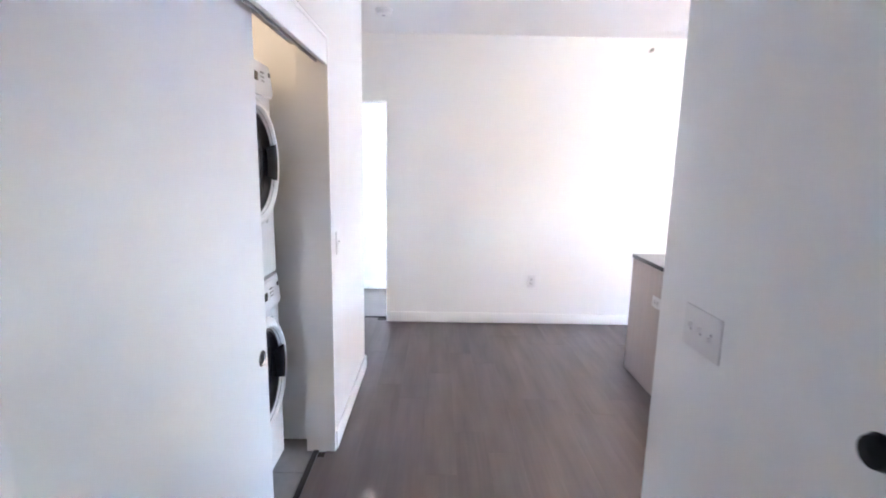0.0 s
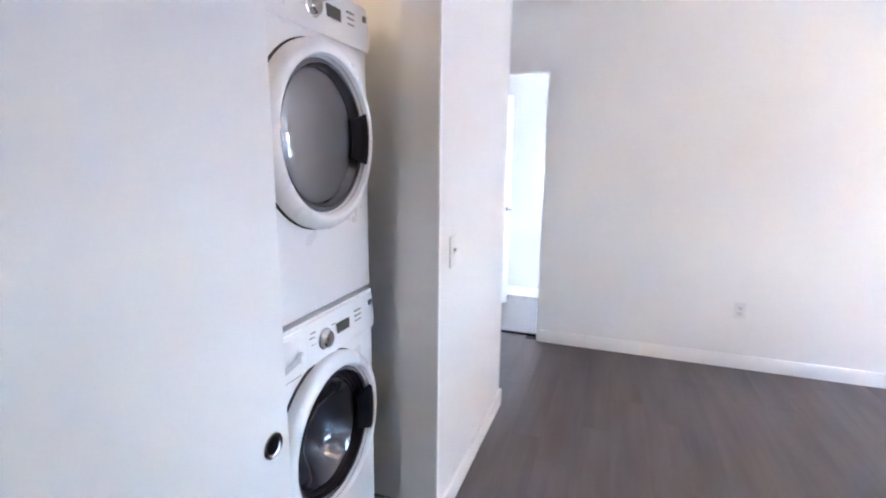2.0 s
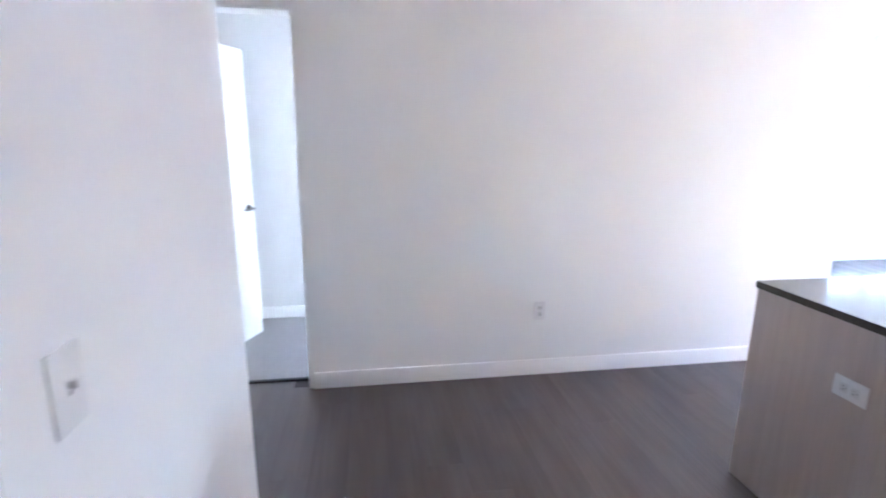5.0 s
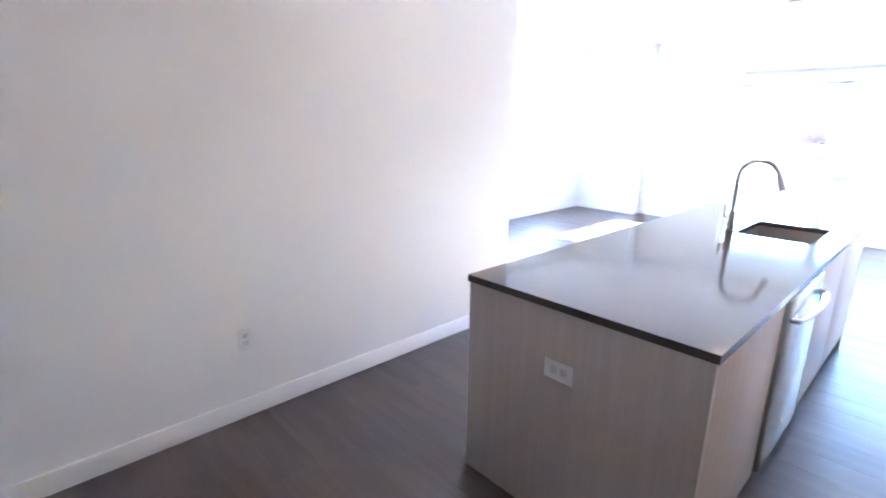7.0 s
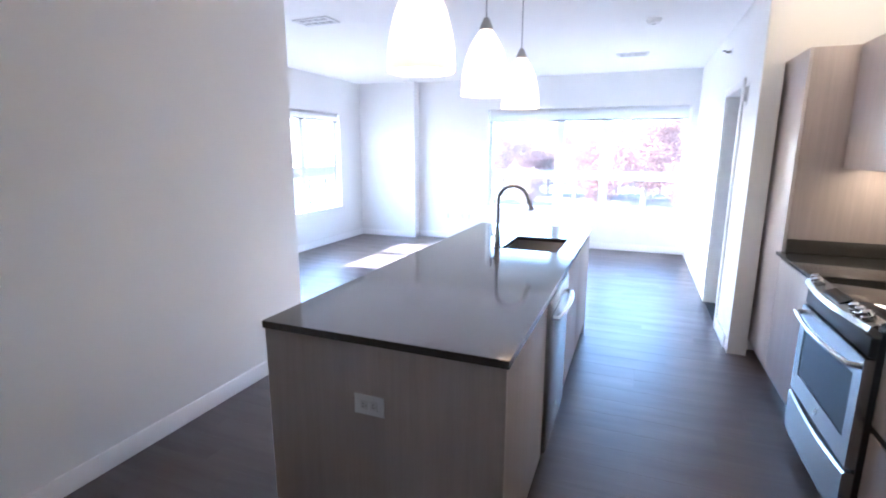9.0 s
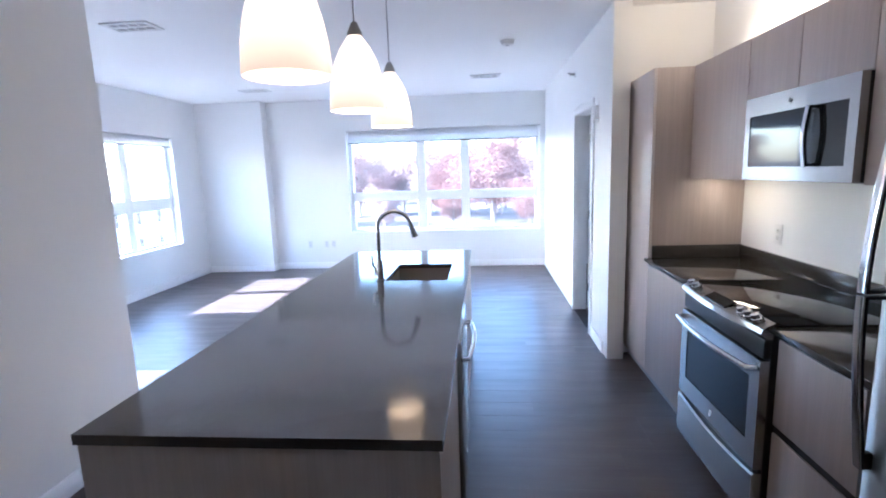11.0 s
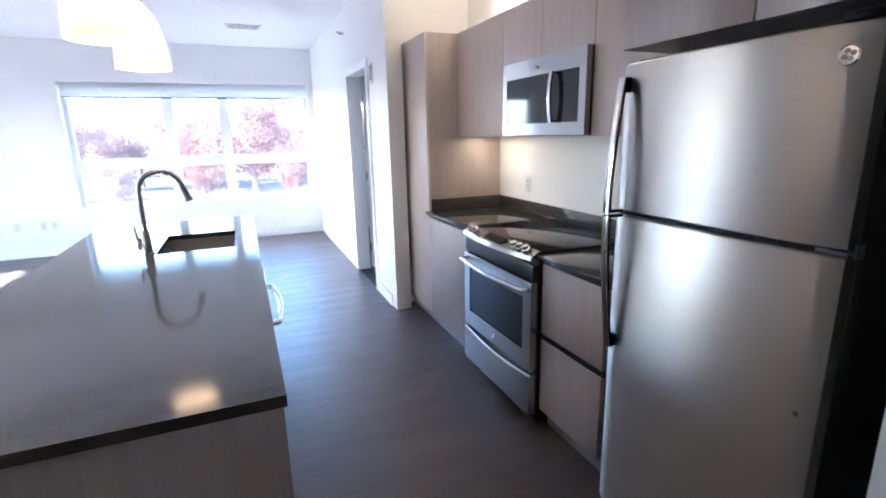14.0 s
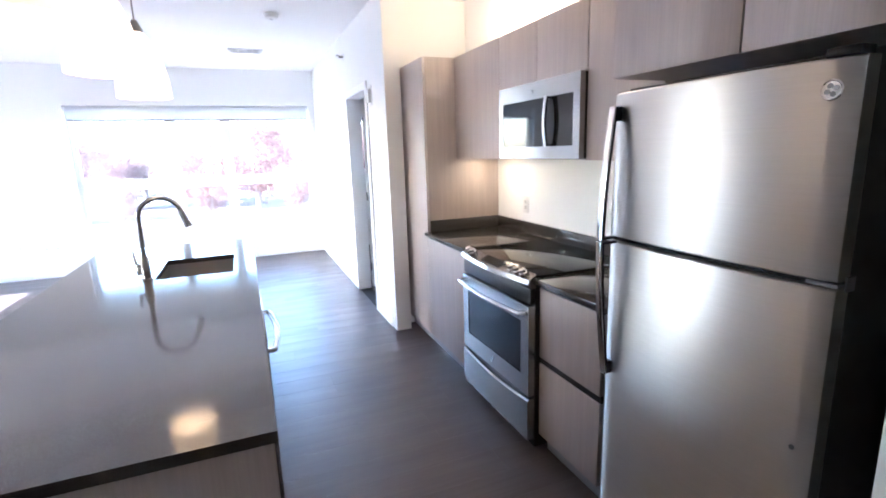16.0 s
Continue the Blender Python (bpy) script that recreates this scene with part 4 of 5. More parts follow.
cp = part("control_panel", bm, STEEL_H, rg, "bowed stainless control panel")
part("panel_base", boxes((R0 + 0.003, R1 - 0.003, -1.226, -1.196, 0.780, 0.861), bevel=0.008), BLACK, rg, "black band under the control panel")
bm = bmesh.new()
m_ = Matrix.Translation((1.205, -1.1985, 0.9235)) @ Matrix.Rotation(radians(-24), 4, "X")
vs = bmesh.ops.create_cube(bm, size=1, matrix=m_ @ Matrix.Diagonal((0.20, 0.052, 0.004, 1)))["verts"]
part("display", bm, BLACK_GLASS, cp, "dark glass display")
for kx, kb in ((0.895, 0.0), (0.945, 0.004), (0.995, 0.006), (1.445, 0.005), (1.505, 0.0)):
    bm = bmesh.new()
    base = Vector((kx, -1.204 + kb, 0.921))
    nrm = Vector((0, 0.42, 0.907))
    tube(bm, [base, base + nrm * 0.012, base + nrm * 0.014, base + nrm * 0.030, base + nrm * 0.033], [0.023, 0.023, 0.019, 0.017, 0.012], 20)
    part("knob", bm, CHROME, cp, "chrome control knob")
DF = -1.188
part("oven_door", frame_bm((R0 + 0.004, R1 - 0.004, 0.305, 0.772), (R0 + 0.075, R1 - 0.075, 0.405, 0.685), -1.224, DF), STEEL_H, rg, "stainless oven door")
part("oven_window", boxes((R0 + 0.076, R1 - 0.076, -1.222, DF - 0.004, 0.406, 0.684)), OVEN_GLASS, rg, "dark glass oven window")
bm = bmesh.new()
tube(bm, bowed((R0 + 0.03, DF, 0.735), (R1 - 0.03, DF, 0.735), (0, 1, 0), 0.026, 0.036), 0.013, 14)
part("oven_handle", bm, CHROME, rg, "bowed chrome oven handle")
badge(rg, ((R0 + R1) / 2, DF, 0.352), "y", 1, 0.016)
bm = bmesh.new()
rows = []
for i in range(n + 1):
    f = i / n
    x = R0 + 0.004 + (R1 - R0 - 0.008) * f
    dip = 0.026 * math.sin(math.pi * f)
    rows.append([bm.verts.new(v) for v in ((x, -1.224, 0.066), (x, DF + 0.004, 0.066), (x, DF + 0.004, 0.279 - dip), (x, DF - 0.004, 0.287 - dip), (x, -1.224, 0.287 - dip))])
for p, q in zip(rows, rows[1:]):
    for k in range(5):
        bm.faces.new((p[k], q[k], q[(k + 1) % 5], p[(k + 1) % 5]))
bm.faces.new(rows[0])
bm.faces.new(rows[-1])
part("warming_drawer", bm, STEEL_H, rg, "stainless drawer with a dipped grip edge")
part("drawer_gap", boxes((R0 + 0.01, R1 - 0.01, -1.226, -1.212, 0.255, 0.304)), BLACK, rg)
for fx in (R0 + 0.05, R1 - 0.05):
    bm = bmesh.new()
    disc(bm, 0.018, 0.0, 0.02, (fx, -1.30, 0), "z", 14)
    part("foot", bm, BLACK_PLASTIC, rg)

# ---- microwave ----
MF, M0, M1 = -1.455, 1.462, 1.857
mw = thing("microwave_oven", ((R0 + R1) / 2, -1.65, M0), "stainless over-range microwave oven", "microwave")
part("body", boxes((R0 + 0.002, R1 - 0.002, KY + 0.003, MF - 0.03, M0, M1), bevel=0.003), BLACK, mw, "black case")
WX0, WX1 = R0 + 0.05, R1 - 0.045
part("front", frame_bm((R0, R1, M0, M1), (WX0, WX1, M0 + 0.062, M1 - 0.088), MF - 0.029, MF), STEEL_H, mw, "brushed steel front frame")
part("window", boxes((WX0 + 0.181, WX1 - 0.001, MF - 0.026, MF - 0.003, M0 + 0.063, M1 - 0.089)), BLACK_GLASS, mw, "dark glass door window")
part("control_strip", boxes((WX0 + 0.001, WX0 + 0.18, MF - 0.026, MF - 0.001, M0 + 0.063, M1 - 0.089)), BLACK_GLASS, mw, "black glass control strip")
strip_handle(mw, WX0 + 0.185, MF, M0 + 0.062, M1 - 0.088, lambda f: 0.026 + 0.012 * math.sin(math.pi * f), 0.011, (0.014, 0.014), "bowed chrome door handle")
badge(mw, ((R0 + R1) / 2 + 0.02, MF, M1 - 0.045), "y", 1, 0.013)
part("vent_grille", boxes((R0 + 0.03, R1 - 0.03, -1.80, MF - 0.06, M0 - 0.006, M0 - 0.0005)), GREY_PLASTIC, mw)

# ---- refrigerator ----
F0, F1, FF = -0.466, 0.222, -1.108
fg = thing("refrigerator", ((F0 + F1) / 2, -1.5, 0.02), "stainless top-freezer refrigerator with black sides", "refrigerator")
part("case", boxes((F0 + 0.003, F1 - 0.003, KY + 0.03, FF - 0.075, 0.03, 1.698), bevel=0.004), BLACK, fg, "black textured case")


def curved_door(z0, z1):
    """A door whose steel face swells gently outward across its width, with a rolled edge."""
    bm = bmesh.new()
    prof = []
    n_ = 28
    for i in range(n_ + 1):
        f = i / n_
        x = F0 + (F1 - F0) * f
        swell = 0.016 * (1 - (2 * f - 1) ** 2)
        edge = 0.010 * (max(0, 1 - min(f, 1 - f) / 0.03) ** 2)
        prof.append((x, FF - 0.014 + swell - edge))
    rings = []
    for z, inset in ((z0, 0.006), (z0 + 0.004, 0.001), (z0 + 0.010, 0), (z1 - 0.010, 0), (z1 - 0.004, 0.001), (z1, 0.006)):
        rings.append([bm.verts.new((x, y - inset, z)) for x, y in prof] + [bm.verts.new((F1, FF - 0.066, z)), bm.verts.new((F0, FF - 0.066, z))])
    for p, q in zip(rings, rings[1:]):
        k_ = len(p)
        for k in range(k_):
            bm.faces.new((p[k], p[(k + 1) % k_], q[(k + 1) % k_], q[k]))
    bm.faces.new(rings[0])
    bm.faces.new(rings[-1])
    return bm


FZ = 1.214
fd = part("freezer_door", curved_door(FZ + 0.008, 1.682), STEEL_V, fg, "brushed stainless freezer door")
rd = part("fridge_door", curved_door(0.085, FZ - 0.008), STEEL_V, fg, "brushed stainless refrigerator door")
part("door_gasket", boxes((F0 + 0.01, F1 - 0.01, FF - 0.074, FF - 0.067, 0.09, 1.675)), BLACK_PLASTIC, fg)
part("seam", boxes((F0 + 0.006, F1 - 0.006, FF - 0.066, FF - 0.03, FZ - 0.0075, FZ + 0.0075)), BLACK_PLASTIC, fg)
part("base_grille", boxes((F0 + 0.01, F1 - 0.01, FF - 0.07, FF - 0.045, 0.02, 0.08)), BLACK_PLASTIC, fg)
hx = F1 - 0.035
# the two handles make one long arc, farthest from the doors at the seam
strip_handle(fd, hx, FF - 0.010, FZ + 0.004, 1.640, lambda f: 0.026 + 0.036 * math.cos(f * math.pi / 2), 0.013, (0.008, 0.045), "bowed bright metal handle")
strip_handle(rd, hx, FF - 0.010, 0.74, FZ - 0.004, lambda f: 0.026 + 0.036 * math.sin(f * math.pi / 2), 0.013, (0.045, 0.008), "bowed bright metal handle")
badge(fd, (-0.417, FF - 0.011, 1.619), "y", 1, 0.022)
bm = bmesh.new()
disc(bm, 0.006, 0.0, 0.003, (-0.428, FF - 0.009, 0.817), "y", 12)
part("dent", bm, BADGE, rd, "small dark dent")
part("hinge_cap", boxes((F0 + 0.005, F0 + 0.07, FF - 0.06, FF - 0.01, 1.683, 1.702), bevel=0.004), BLACK_PLASTIC, fg)
part("hinge_bracket", boxes((F0 - 0.004, F0 + 0.06, FF - 0.055, FF - 0.02, FZ - 0.004, FZ + 0.004), (F0 - 0.007, F0 - 0.003, FF - 0.075, FF - 0.045, FZ - 0.014, FZ + 0.018)), BADGE, fg, "dark metal middle hinge")


# ---- laundry machines ----
WY0, WY1, WFX = -0.920, -0.248, -2.325
MY = -0.583       # middle of the machine doors


def machine(name, z0, z1, door_z, label, category, glass_m, drum):
    m = thing(name, (-2.7, (WY0 + WY1) / 2, z0), label, category)
    if drum:
        bm = boxes((-3.10, WFX - 0.16, WY0, WY1, z0, z1))
        cyc, hole = MY + 0.014, 0.25
        angles = sorted([2 * math.pi * i / 56 for i in range(56)] + [math.atan2(b1 - door_z, a1 - cyc) % (2 * math.pi) for a1 in (WY0, WY1) for b1 in (z0, z1)])
        rim, edge, back, well = [], [], [], []
        for an in angles:
            cy_, sz_ = math.cos(an), math.sin(an)
            reach = min(((WY1 if cy_ > 0 else WY0) - cyc) / cy_ if abs(cy_) > 1e-6 else 9, ((z1 if sz_ > 0 else z0) - door_z) / sz_ if abs(sz_) > 1e-6 else 9)
            rim.append(bm.verts.new((WFX, cyc + hole * cy_, door_z + hole * sz_)))
            well.append(bm.verts.new((WFX - 0.155, cyc + hole * cy_, door_z + hole * sz_)))
            edge.append(bm.verts.new((WFX, cyc + reach * cy_, door_z + reach * sz_)))
            back.append(bm.verts.new((WFX - 0.16, cyc + reach * cy_, door_z + reach * sz_)))
        for k in range(len(angles)):
            j = (k + 1) % len(angles)
            for p, q in ((rim, edge), (edge, back), (rim, well)):
                bm.faces.new((p[k], p[j], q[j], q[k]))
        part("cabinet", bm, ENAMEL, m)
    else:
        part("cabinet", boxes((-3.10, WFX, WY0, WY1, z0, z1), bevel=0.010), ENAMEL, m)
    pz0 = z1 - 0.155
    bm = bmesh.new()
    n_ = 12
    rows_ = []
    for i in range(n_ + 1):
        f = i / n_
        y = WY0 + 0.004 + (WY1 - WY0 - 0.008) * f
        rows_.append([bm.verts.new(v) for v in ((WFX - 0.01, y, pz0), (WFX + 0.010, y, pz0 + 0.004), (WFX + 0.016, y, pz0 + 0.03), (WFX + 0.004, y, z1 - 0.012), (WFX - 0.01, y, z1 - 0.004))])
    for p, q in zip(rows_, rows_[1:]):
        for k in range(5):
            bm.faces.new((p[k], q[k], q[(k + 1) % 5], p[(k + 1) % 5]))
    bm.faces.new(rows_[0])
    bm.faces.new(rows_[-1])
    cpn = part("control_panel", bm, ENAMEL, m)
    kz, ky = z1 - 0.083, MY
    fx = WFX + 0.011
    bm = bmesh.new()
    lathe(bm, [(0.036, 0.0), (0.036, 0.004), (0.031, 0.006), (0.028, 0.019), (0.023, 0.023), (0.0001, 0.0235)], (fx, ky, kz), "x", 32)
    part("dial", bm, CHROME, cpn, "chrome programme dial")
    part("display", boxes((fx - 0.002, fx + 0.003, MY + 0.073, MY + 0.153, kz - 0.012, kz + 0.026), bevel=0.002), LCD, cpn, "grey display")
    for i in range(4):
        zz = kz + 0.032 - i * 0.018
        part("button", boxes((fx - 0.003, fx + 0.002, MY + 0.193, MY + 0.236, zz - 0.003, zz + 0.003), bevel=0.001), GREY_PLASTIC, cpn)
    for yy, zz in ((MY + 0.308, kz + 0.035), (MY + 0.308, kz - 0.035)):
        part("button", boxes((fx - 0.003, fx + 0.002, yy - 0.011, yy + 0.011, zz - 0.010, zz + 0.010), bevel=0.002), BADGE, cpn)
    for i in range(9):
        an = math.pi * (0.25 + 1.5 * i / 8)
        if abs(math.cos(an)) > 0.2:
            yy, zz = ky - math.cos(an) * 0.0 + (-0.064 if i % 2 else -0.058) * (1 if math.cos(an) < 0 else -1) , kz + 0.042 * math.sin(an)
            part("printed_mark", boxes((fx - 0.003, fx + 0.0006, yy - 0.013, yy + 0.013, zz - 0.0015, zz + 0.0015)), MARK, cpn)
    if drum:
        dr_ = part("detergent_drawer", boxes((WFX - 0.01, WFX + 0.017, WY0 + 0.012, MY - 0.107, pz0 + 0.006, z1 - 0.02), bevel=0.004), ENAMEL, m)
        gx = WFX + 0.0172
        bm = bmesh.new()
        ring = [(MY - 0.300, pz0 + 0.024), (MY - 0.140, pz0 + 0.046), (MY - 0.130, pz0 + 0.078), (MY - 0.152, pz0 + 0.078), (MY - 0.160, pz0 + 0.064), (MY - 0.305, pz0 + 0.042)]
        low = [bm.verts.new((gx, y, z)) for y, z in ring]
        high = [bm.verts.new((gx + 0.0015, y, z)) for y, z in ring]
        bm.faces.new(high)
        for k in range(6):
            bm.faces.new((low[k], low[(k + 1) % 6], high[(k + 1) % 6], high[k]))
        part("drawer_grip", bm, GRIP_GREY, dr_, "grey recessed wedge grip")
        bm = bmesh.new()
        lathe(bm, [(0.0001, 0.004), (0.011, 0.004), (0.014, 0.002), (0.015, 0.0)], (gx, MY - 0.315, pz0 + 0.083), "x", 20)
        part("badge", bm, CHROME, dr_, "small round chrome badge")
        part("panel_groove", boxes((WFX + 0.0005, WFX + 0.0022, WY0 + 0.012, MY - 0.115, pz0 - 0.006, pz0 - 0.002)), MARK, m)
    cy = MY + 0.014
    cx = WFX
    bm = bmesh.new()
    lathe(bm, [(0.2805, 0.0005), (0.2805, 0.005), (0.271, 0.009)], (cx, cy, door_z), "x", 56)
    seal = part("door_seam", bm, SLOT, m)
    bm = bmesh.new()
    lathe(bm, [(0.272, 0.001), (0.277, 0.010), (0.2785, 0.022), (0.277, 0.034), (0.271, 0.045), (0.258, 0.053), (0.248, 0.057), (0.238, 0.055), (0.231, 0.047), (0.226, 0.032), (0.221, 0.012)], (cx, cy, door_z), "x", 56)
    dr = part("door", bm, ENAMEL, m, "round white porthole door")
    bm = bmesh.new()
    if drum:
        lathe(bm, [(0.186, 0.004), (0.172, 0.010), (0.150, -0.004), (0.120, -0.034), (0.075, -0.062), (0.0001, -0.076)], (cx, cy - 0.01, door_z), "x", 56)
    else:
        lathe(bm, [(0.196, 0.012), (0.186, 0.017), (0.10, 0.021), (0.0001, 0.022)], (cx, cy - 0.012, door_z), "x", 56)
    part("door_glass", bm, glass_m, dr, "dark glass bowl" if drum else "smoked flat glass")
    if drum:
        bm = bmesh.new()
        lathe(bm, [(0.228, 0.030), (0.220, 0.012), (0.212, 0.016), (0.206, 0.000), (0.198, 0.006), (0.190, -0.006), (0.184, 0.006)], (cx, cy - 0.005, door_z), "x", 56)
        part("door_seal", bm, DARK_GASKET, dr, "ribbed dark rubber door seal")
    else:
        bm = bmesh.new()
        lathe(bm, [(0.229, 0.030), (0.216, 0.014), (0.203, 0.006), (0.196, 0.010), (0.190, 0.004)], (cx, cy - 0.004, door_z), "x", 56)
        part("glass_edge", bm, BOWL_EDGE, dr, "dark bevelled rim of the glass")
    bm = bmesh.new()
    lathe(bm, [(0.229, 0.042), (0.227, 0.028), (0.213, 0.028), (0.211, 0.034)], (cx, cy, door_z), "x", 56)
    part("glass_ring", bm, GASKET, dr, "grey rubber gasket")
    bm = bmesh.new()
    n_ = 12
    prev = None
    for i in range(n_ + 1):
        an = radians(-21 + 42 * i / n_)
        ring = []
        for r, x in ((0.226, 0.045), (0.224, 0.058), (0.208, 0.061), (0.172, 0.053), (0.148, 0.036), (0.160, 0.024)):
            ring.append(bm.verts.new((cx + x, cy + r * math.cos(an), door_z + r * math.sin(an) * (1.0 if r > 0.222 else 1.12))))
        if prev:
            for k in range(6):
                bm.faces.new((prev[k], ring[k], ring[(k + 1) % 6], prev[(k + 1) % 6]))
        else:
            bm.faces.new(ring)
        prev = ring
    bm.faces.new(prev)
    part("door_grip", bm, GRIP_BLACK, dr, "dark curved door grip")
    for hz in (door_z + 0.055, door_z - 0.055):
        part("hinge", boxes((cx + 0.006, cx + 0.030, cy - 0.287, cy - 0.268, hz - 0.011, hz + 0.011), bevel=0.003), BLACK_PLASTIC, dr)
    return m


machine("washing_machine", 0.012, 1.000, 0.577, "white front-loading washing machine in the closet", "washing machine", WASH_GLASS, True)
machine("tumble_dryer", 1.014, 2.006, 1.554, "white tumble dryer stacked on the washer", "dryer", DOOR_GLASS, False)

# ---- outdoors ----
GZ = -3.6
structure("ground", boxes((-1500, 1500, -1500, 1500, GZ - 0.5, GZ)), GRASS, "dry autumn grass around the building", "ground")
structure("road", boxes((58, 74, -400, 400, GZ + 0.001, GZ + 0.02)), ASPHALT, "grey asphalt car park strip", "road")


def tree(x, y, h, leaf, seed, label):
    rnd = random.Random(seed)
    t = thing("tree", (x, y, GZ), label, "tree")
    bm = bmesh.new()
    tube(bm, [(x, y, GZ), (x + 0.1, y, GZ + h * 0.25), (x - 0.05, y + 0.1, GZ + h * 0.5), (x, y, GZ + h * 0.8)], [h * 0.028, h * 0.022, h * 0.015, h * 0.005], 10)
    tips = []
    for i in range(14):
        an, z = rnd.uniform(0, 6.28), h * rnd.uniform(0.22, 0.7)
        ln = h * rnd.uniform(0.18, 0.36)
        a_ = Vector((x, y, GZ + z))
        e = a_ + Vector((math.cos(an) * ln, math.sin(an) * ln, ln * rnd.uniform(0.4, 1.0)))
        mid = a_.lerp(e, 0.5) + Vector((0, 0, -0.04 * h))
        tube(bm, [a_, mid, e], [h * 0.010, h * 0.006, h * 0.002], 6)
        tips += [mid, e]
    tips.append(Vector((x, y, GZ + h * 0.85)))
    part("trunk", bm, BARK, t)
    verts, faces = [], []
    for tip in tips:
        for k in range(380):
            p = tip + Vector((rnd.gauss(0, 1), rnd.gauss(0, 1), rnd.gauss(0, 0.8))) * h * 0.075
            s = h * rnd.uniform(0.009, 0.017)
            u = Vector((rnd.gauss(0, 1), rnd.gauss(0, 1), rnd.gauss(0, 1))).normalized()
            v = u.orthogonal().normalized()
            i0 = len(verts)
            verts += [p - u * s, p - v * s * 0.6, p + u * s, p + v * s * 0.6]
            faces.append((i0, i0 + 1, i0 + 2, i0 + 3))
    at = BASE[t.name]
    me = bpy.data.meshes.new("crown")
    me.from_pydata([tuple(v - at) for v in verts], [], faces)
    me.materials.append(leaf)
    ob = new("crown", me)
    ob.parent = t
    return t


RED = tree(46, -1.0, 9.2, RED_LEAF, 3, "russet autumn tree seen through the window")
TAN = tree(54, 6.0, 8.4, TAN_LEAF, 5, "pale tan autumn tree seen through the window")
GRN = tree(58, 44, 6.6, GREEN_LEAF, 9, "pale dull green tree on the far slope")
rt = random.Random(21)
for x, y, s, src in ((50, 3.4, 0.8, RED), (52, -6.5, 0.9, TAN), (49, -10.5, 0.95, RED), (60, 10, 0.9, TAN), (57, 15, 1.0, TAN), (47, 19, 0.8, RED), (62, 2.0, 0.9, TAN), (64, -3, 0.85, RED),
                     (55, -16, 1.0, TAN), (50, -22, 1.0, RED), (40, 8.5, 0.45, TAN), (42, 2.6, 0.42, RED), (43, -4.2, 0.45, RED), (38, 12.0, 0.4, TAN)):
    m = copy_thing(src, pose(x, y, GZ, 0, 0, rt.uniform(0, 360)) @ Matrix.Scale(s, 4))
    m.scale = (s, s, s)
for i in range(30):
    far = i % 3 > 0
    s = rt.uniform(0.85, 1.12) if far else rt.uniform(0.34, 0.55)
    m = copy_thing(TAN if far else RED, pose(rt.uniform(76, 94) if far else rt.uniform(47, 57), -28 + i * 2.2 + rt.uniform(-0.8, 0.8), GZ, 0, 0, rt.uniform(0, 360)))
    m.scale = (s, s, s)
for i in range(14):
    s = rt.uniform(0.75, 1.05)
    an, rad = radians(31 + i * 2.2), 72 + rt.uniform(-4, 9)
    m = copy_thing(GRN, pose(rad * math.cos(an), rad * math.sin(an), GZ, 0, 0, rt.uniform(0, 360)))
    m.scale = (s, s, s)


def car(x, y):
    c = thing("parked_car", (x, y, GZ + 0.02), "pale grey parked car on the asphalt", "car")
    z = GZ + 0.02
    bm = bmesh.new()
    side = [(-2.1, 0.35), (-2.12, 0.7), (-1.7, 0.85), (-1.0, 0.9), (1.9, 0.9), (2.1, 0.7), (2.1, 0.35)]
    L = [bm.verts.new((x - 0.85, y + a_, z + b__)) for a_, b__ in side]
    R = [bm.verts.new((x + 0.85, y + a_, z + b__)) for a_, b__ in side]
    bm.faces.new(L)
    bm.faces.new(R)
    for i in range(len(side)):
        j = (i + 1) % len(side)
        bm.faces.new((L[i], L[j], R[j], R[i]))
    body = part("body", bm, CAR_PAINT, c)
    bm = bmesh.new()
    cab = [(-0.95, 0.9), (-0.25, 1.38), (1.1, 1.42), (1.75, 0.9)]
    L = [bm.verts.new((x - 0.75, y + a_, z + b__)) for a_, b__ in cab]
    R = [bm.verts.new((x + 0.75, y + a_, z + b__)) for a_, b__ in cab]
    bm.faces.new(L)
    bm.faces.new(R)
    for i in range(4):
        j = (i + 1) % 4
        bm.faces.new((L[i], L[j], R[j], R[i]))
    part("cabin_glass", bm, BLACK_GLASS, c, "dark car windows")
    part("roof", boxes((x - 0.7, x + 0.7, y - 0.2, y + 1.05, z + 1.40, z + 1.45), bevel=0.02), CAR_PAINT, c)
    for sx in (-0.86, 0.86):
        for wy in (-1.3, 1.3):
            bm = bmesh.new()
            disc(bm, 0.32, -0.1, 0.1, (x + sx * 0.9, y + wy, z + 0.32), "x", 20, 0.03)
            w = part("wheel", bm, RUBBER, c)
            bm = bmesh.new()
            disc(bm, 0.2, -0.105, 0.105, (x + sx * 0.9, y + wy, z + 0.32), "x", 16)
            part("rim", bm, CHROME, w)


car(66, -6.2)

house = thing("white_house", (32, 25, GZ), "low white house with small dark windows across the yard", "house")
part("wall", boxes((20, 44, 21, 29, GZ, 0.0)), SIDING, house)
bm = bmesh.new()
vs = [bm.verts.new(v) for v in ((19.6, 20.6, 0.0), (44.4, 20.6, 0.0), (44.4, 29.4, 0.0), (19.6, 29.4, 0.0), (21, 25, 0.5), (43, 25, 0.5))]
for f in ((0, 1, 5, 4), (2, 3, 4, 5), (1, 2, 5), (3, 0, 4), (3, 2, 1, 0)):
    bm.faces.new([vs[i] for i in f])
part("roof", bm, SIDING, house)
for i in range(12):
    for z in (-2.7, -1.15):
        xx = 20.8 + i * 1.9
        w = part("window", boxes((xx, xx + 0.55, 20.97, 21.02, z, z + 0.85)), TRIM, house)
        part("pane", boxes((xx + 0.05, xx + 0.5, 20.955, 20.972, z + 0.05, z + 0.8)), BLACK_GLASS, w)

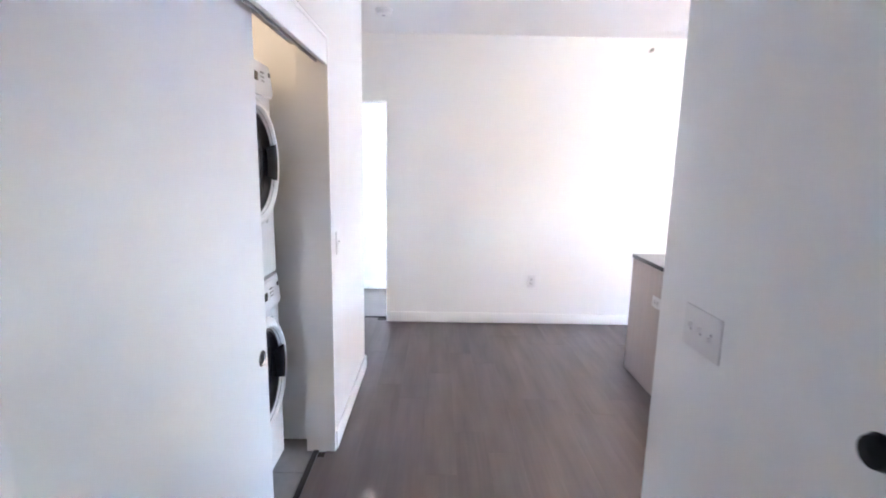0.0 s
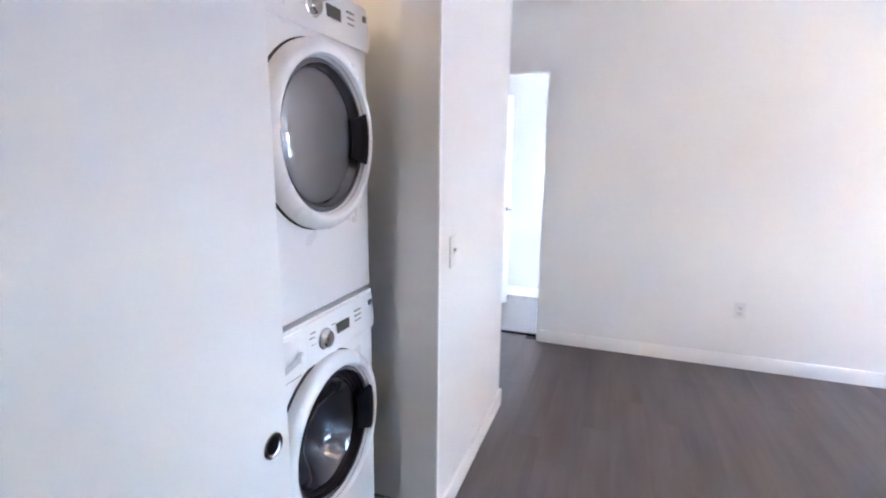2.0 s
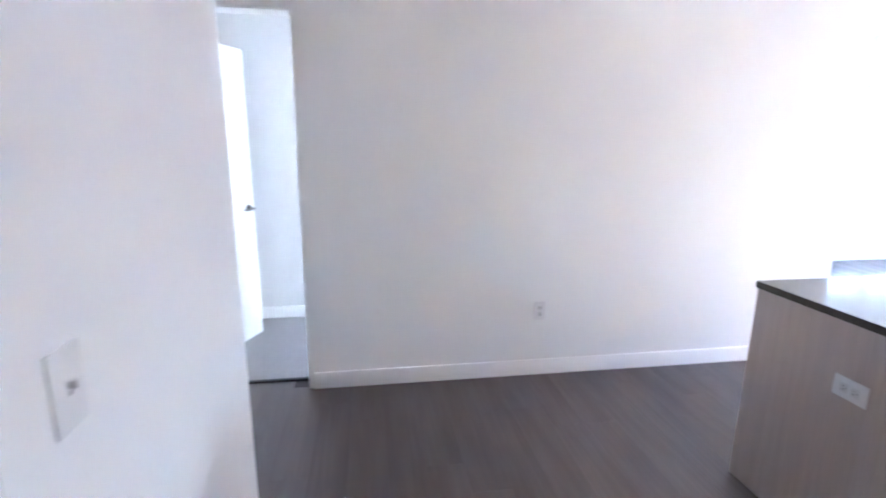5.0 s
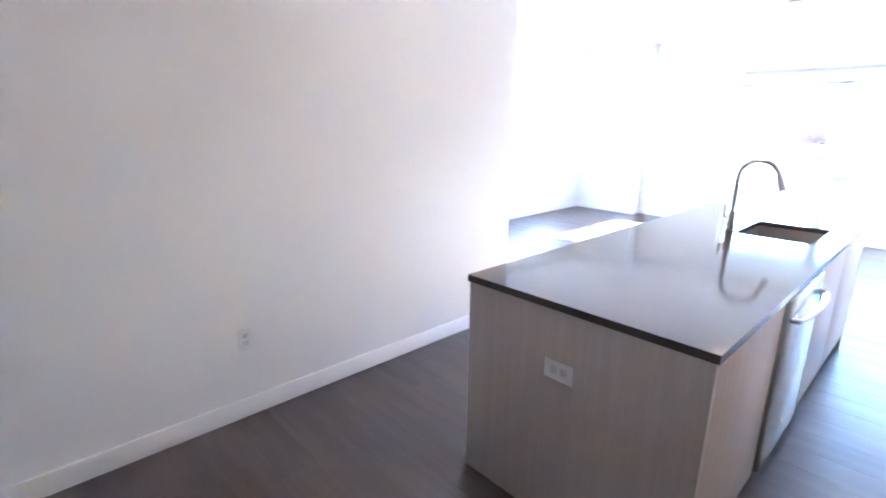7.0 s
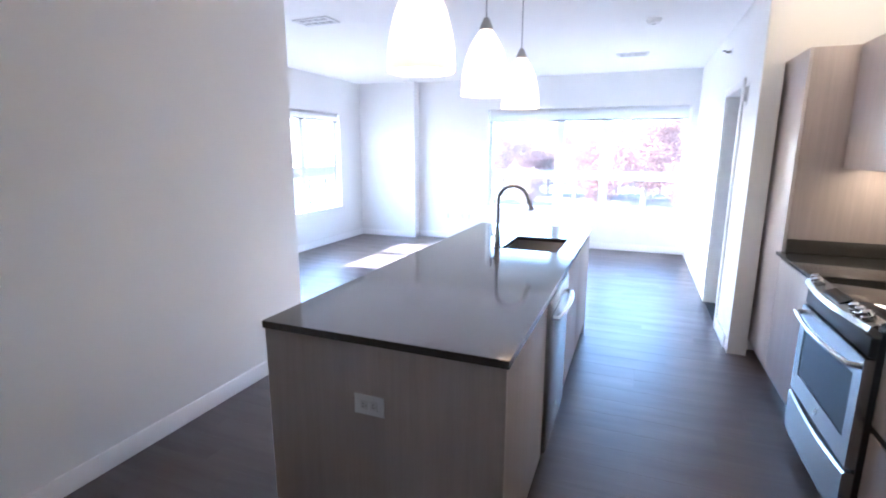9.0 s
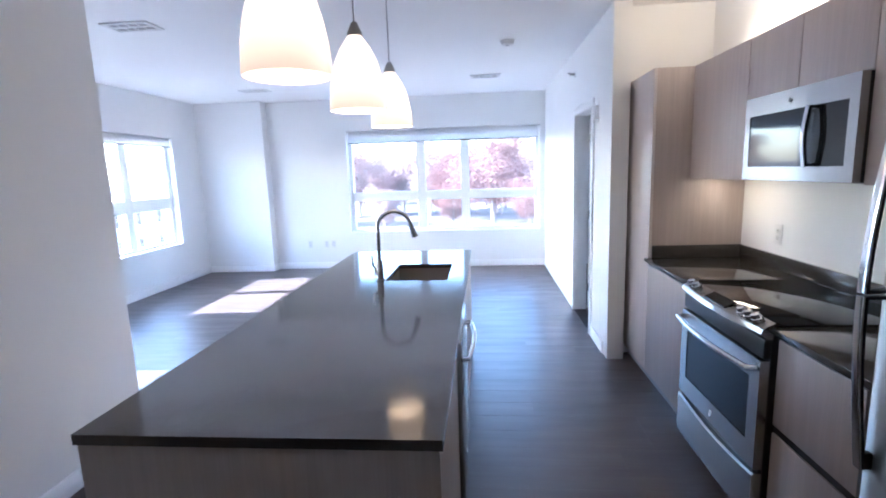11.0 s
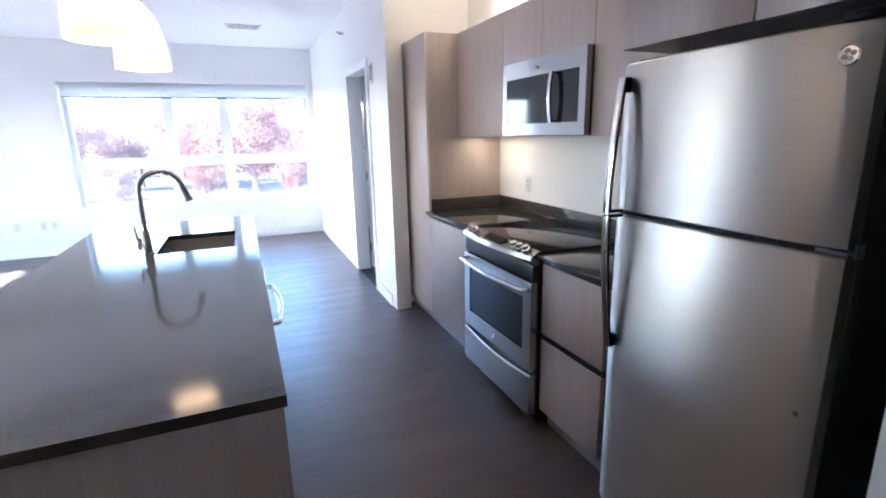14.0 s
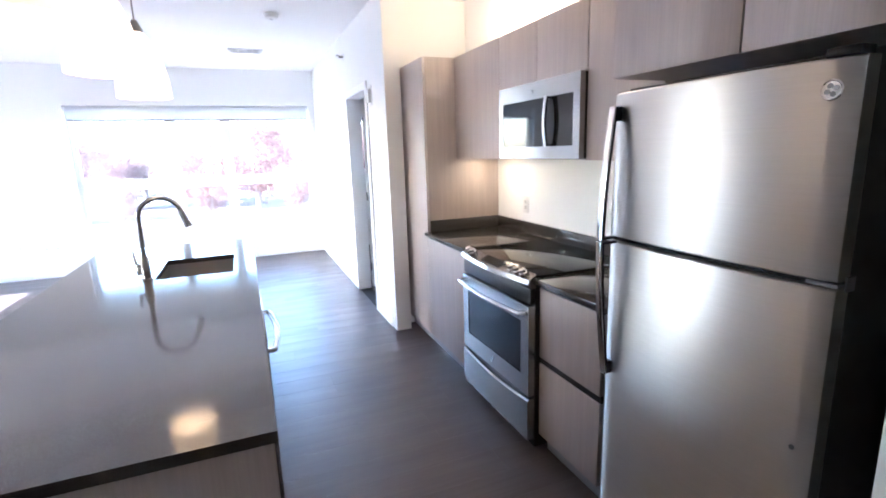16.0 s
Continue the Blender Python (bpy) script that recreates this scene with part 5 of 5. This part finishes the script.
# ---- floor pieces ----
PW, PL = 0.178, 1.22
plank_meshes = {}


def plank_mesh(w, l):
    key = (round(w, 3), round(l, 3))
    if key not in plank_meshes:
        b, d = 0.0016, -0.0007
        v = [(0, 0, d), (w, 0, d), (w, l, d), (0, l, d), (b, b, 0), (w - b, b, 0), (w - b, l - b, 0), (b, l - b, 0)]
        me = bpy.data.meshes.new("plank")
        me.from_pydata(v, [], [(4, 5, 6, 7), (0, 1, 5, 4), (1, 2, 6, 5), (2, 3, 7, 6), (3, 0, 4, 7)])
        me.materials.append(PLANK)
        plank_meshes[key] = me
    return plank_meshes[key]


def lay(x, w, y0, y1, off):
    y = y0 - off
    while y < y1 - 0.02:
        a_, b__ = max(y, y0), min(y + PL, y1)
        if b__ - a_ > 0.03:
            ob = new("plank", plank_mesh(w, b__ - a_))
            ob.location = (x, a_, 0)
            ob.parent = floor_ob
        y += PL


rp = random.Random(4)
x = -3.7
while x < EX - 0.03:
    w = min(PW, EX - x)
    off = rp.choice((0.0, 0.2, 0.4, 0.6, 0.8, 1.0))
    mid = x + w / 2
    if mid < -2.14:
        lay(x, w, 0.85, NW + 0.105, off)
    elif mid < LX:
        lay(x, w, -3.7, -2.16, off)
        lay(x, w, -0.3, NW + 0.105, off)
    elif mid < RX:
        lay(x, w, -3.7, NW + 0.02, off)
    elif mid < N_END:
        lay(x, w, -1.85, NW + 0.0, off)
    else:
        lay(x, w, -1.85 if mid < 2.9 else SY, LN, off)
    x += PW
# strip beside the laundry opening
ob = new("plank", plank_mesh(0.09, 1.84))
ob.location = (-2.138, -2.14, 0.0002)
ob.parent = floor_ob

tile_me = bpy.data.meshes.new("tile")
s = 0.297
tile_me.from_pydata([(0, 0, -0.006), (s, 0, -0.006), (s, s, -0.006), (0, s, -0.006), (0.002, 0.002, 0), (s - 0.002, 0.002, 0), (s - 0.002, s - 0.002, 0), (0.002, s - 0.002, 0)], [],
                    [(4, 5, 6, 7), (0, 1, 5, 4), (1, 2, 6, 5), (2, 3, 7, 6), (3, 0, 4, 7)])
tile_me.materials.append(TILE)
for i in range(3):
    for j in range(7):
        ob = new("tile", tile_me)
        ob.location = (-2.166 - 0.30 * (i + 1), -2.235 + 0.30 * j, 0.0)
        ob.parent = closet_floor
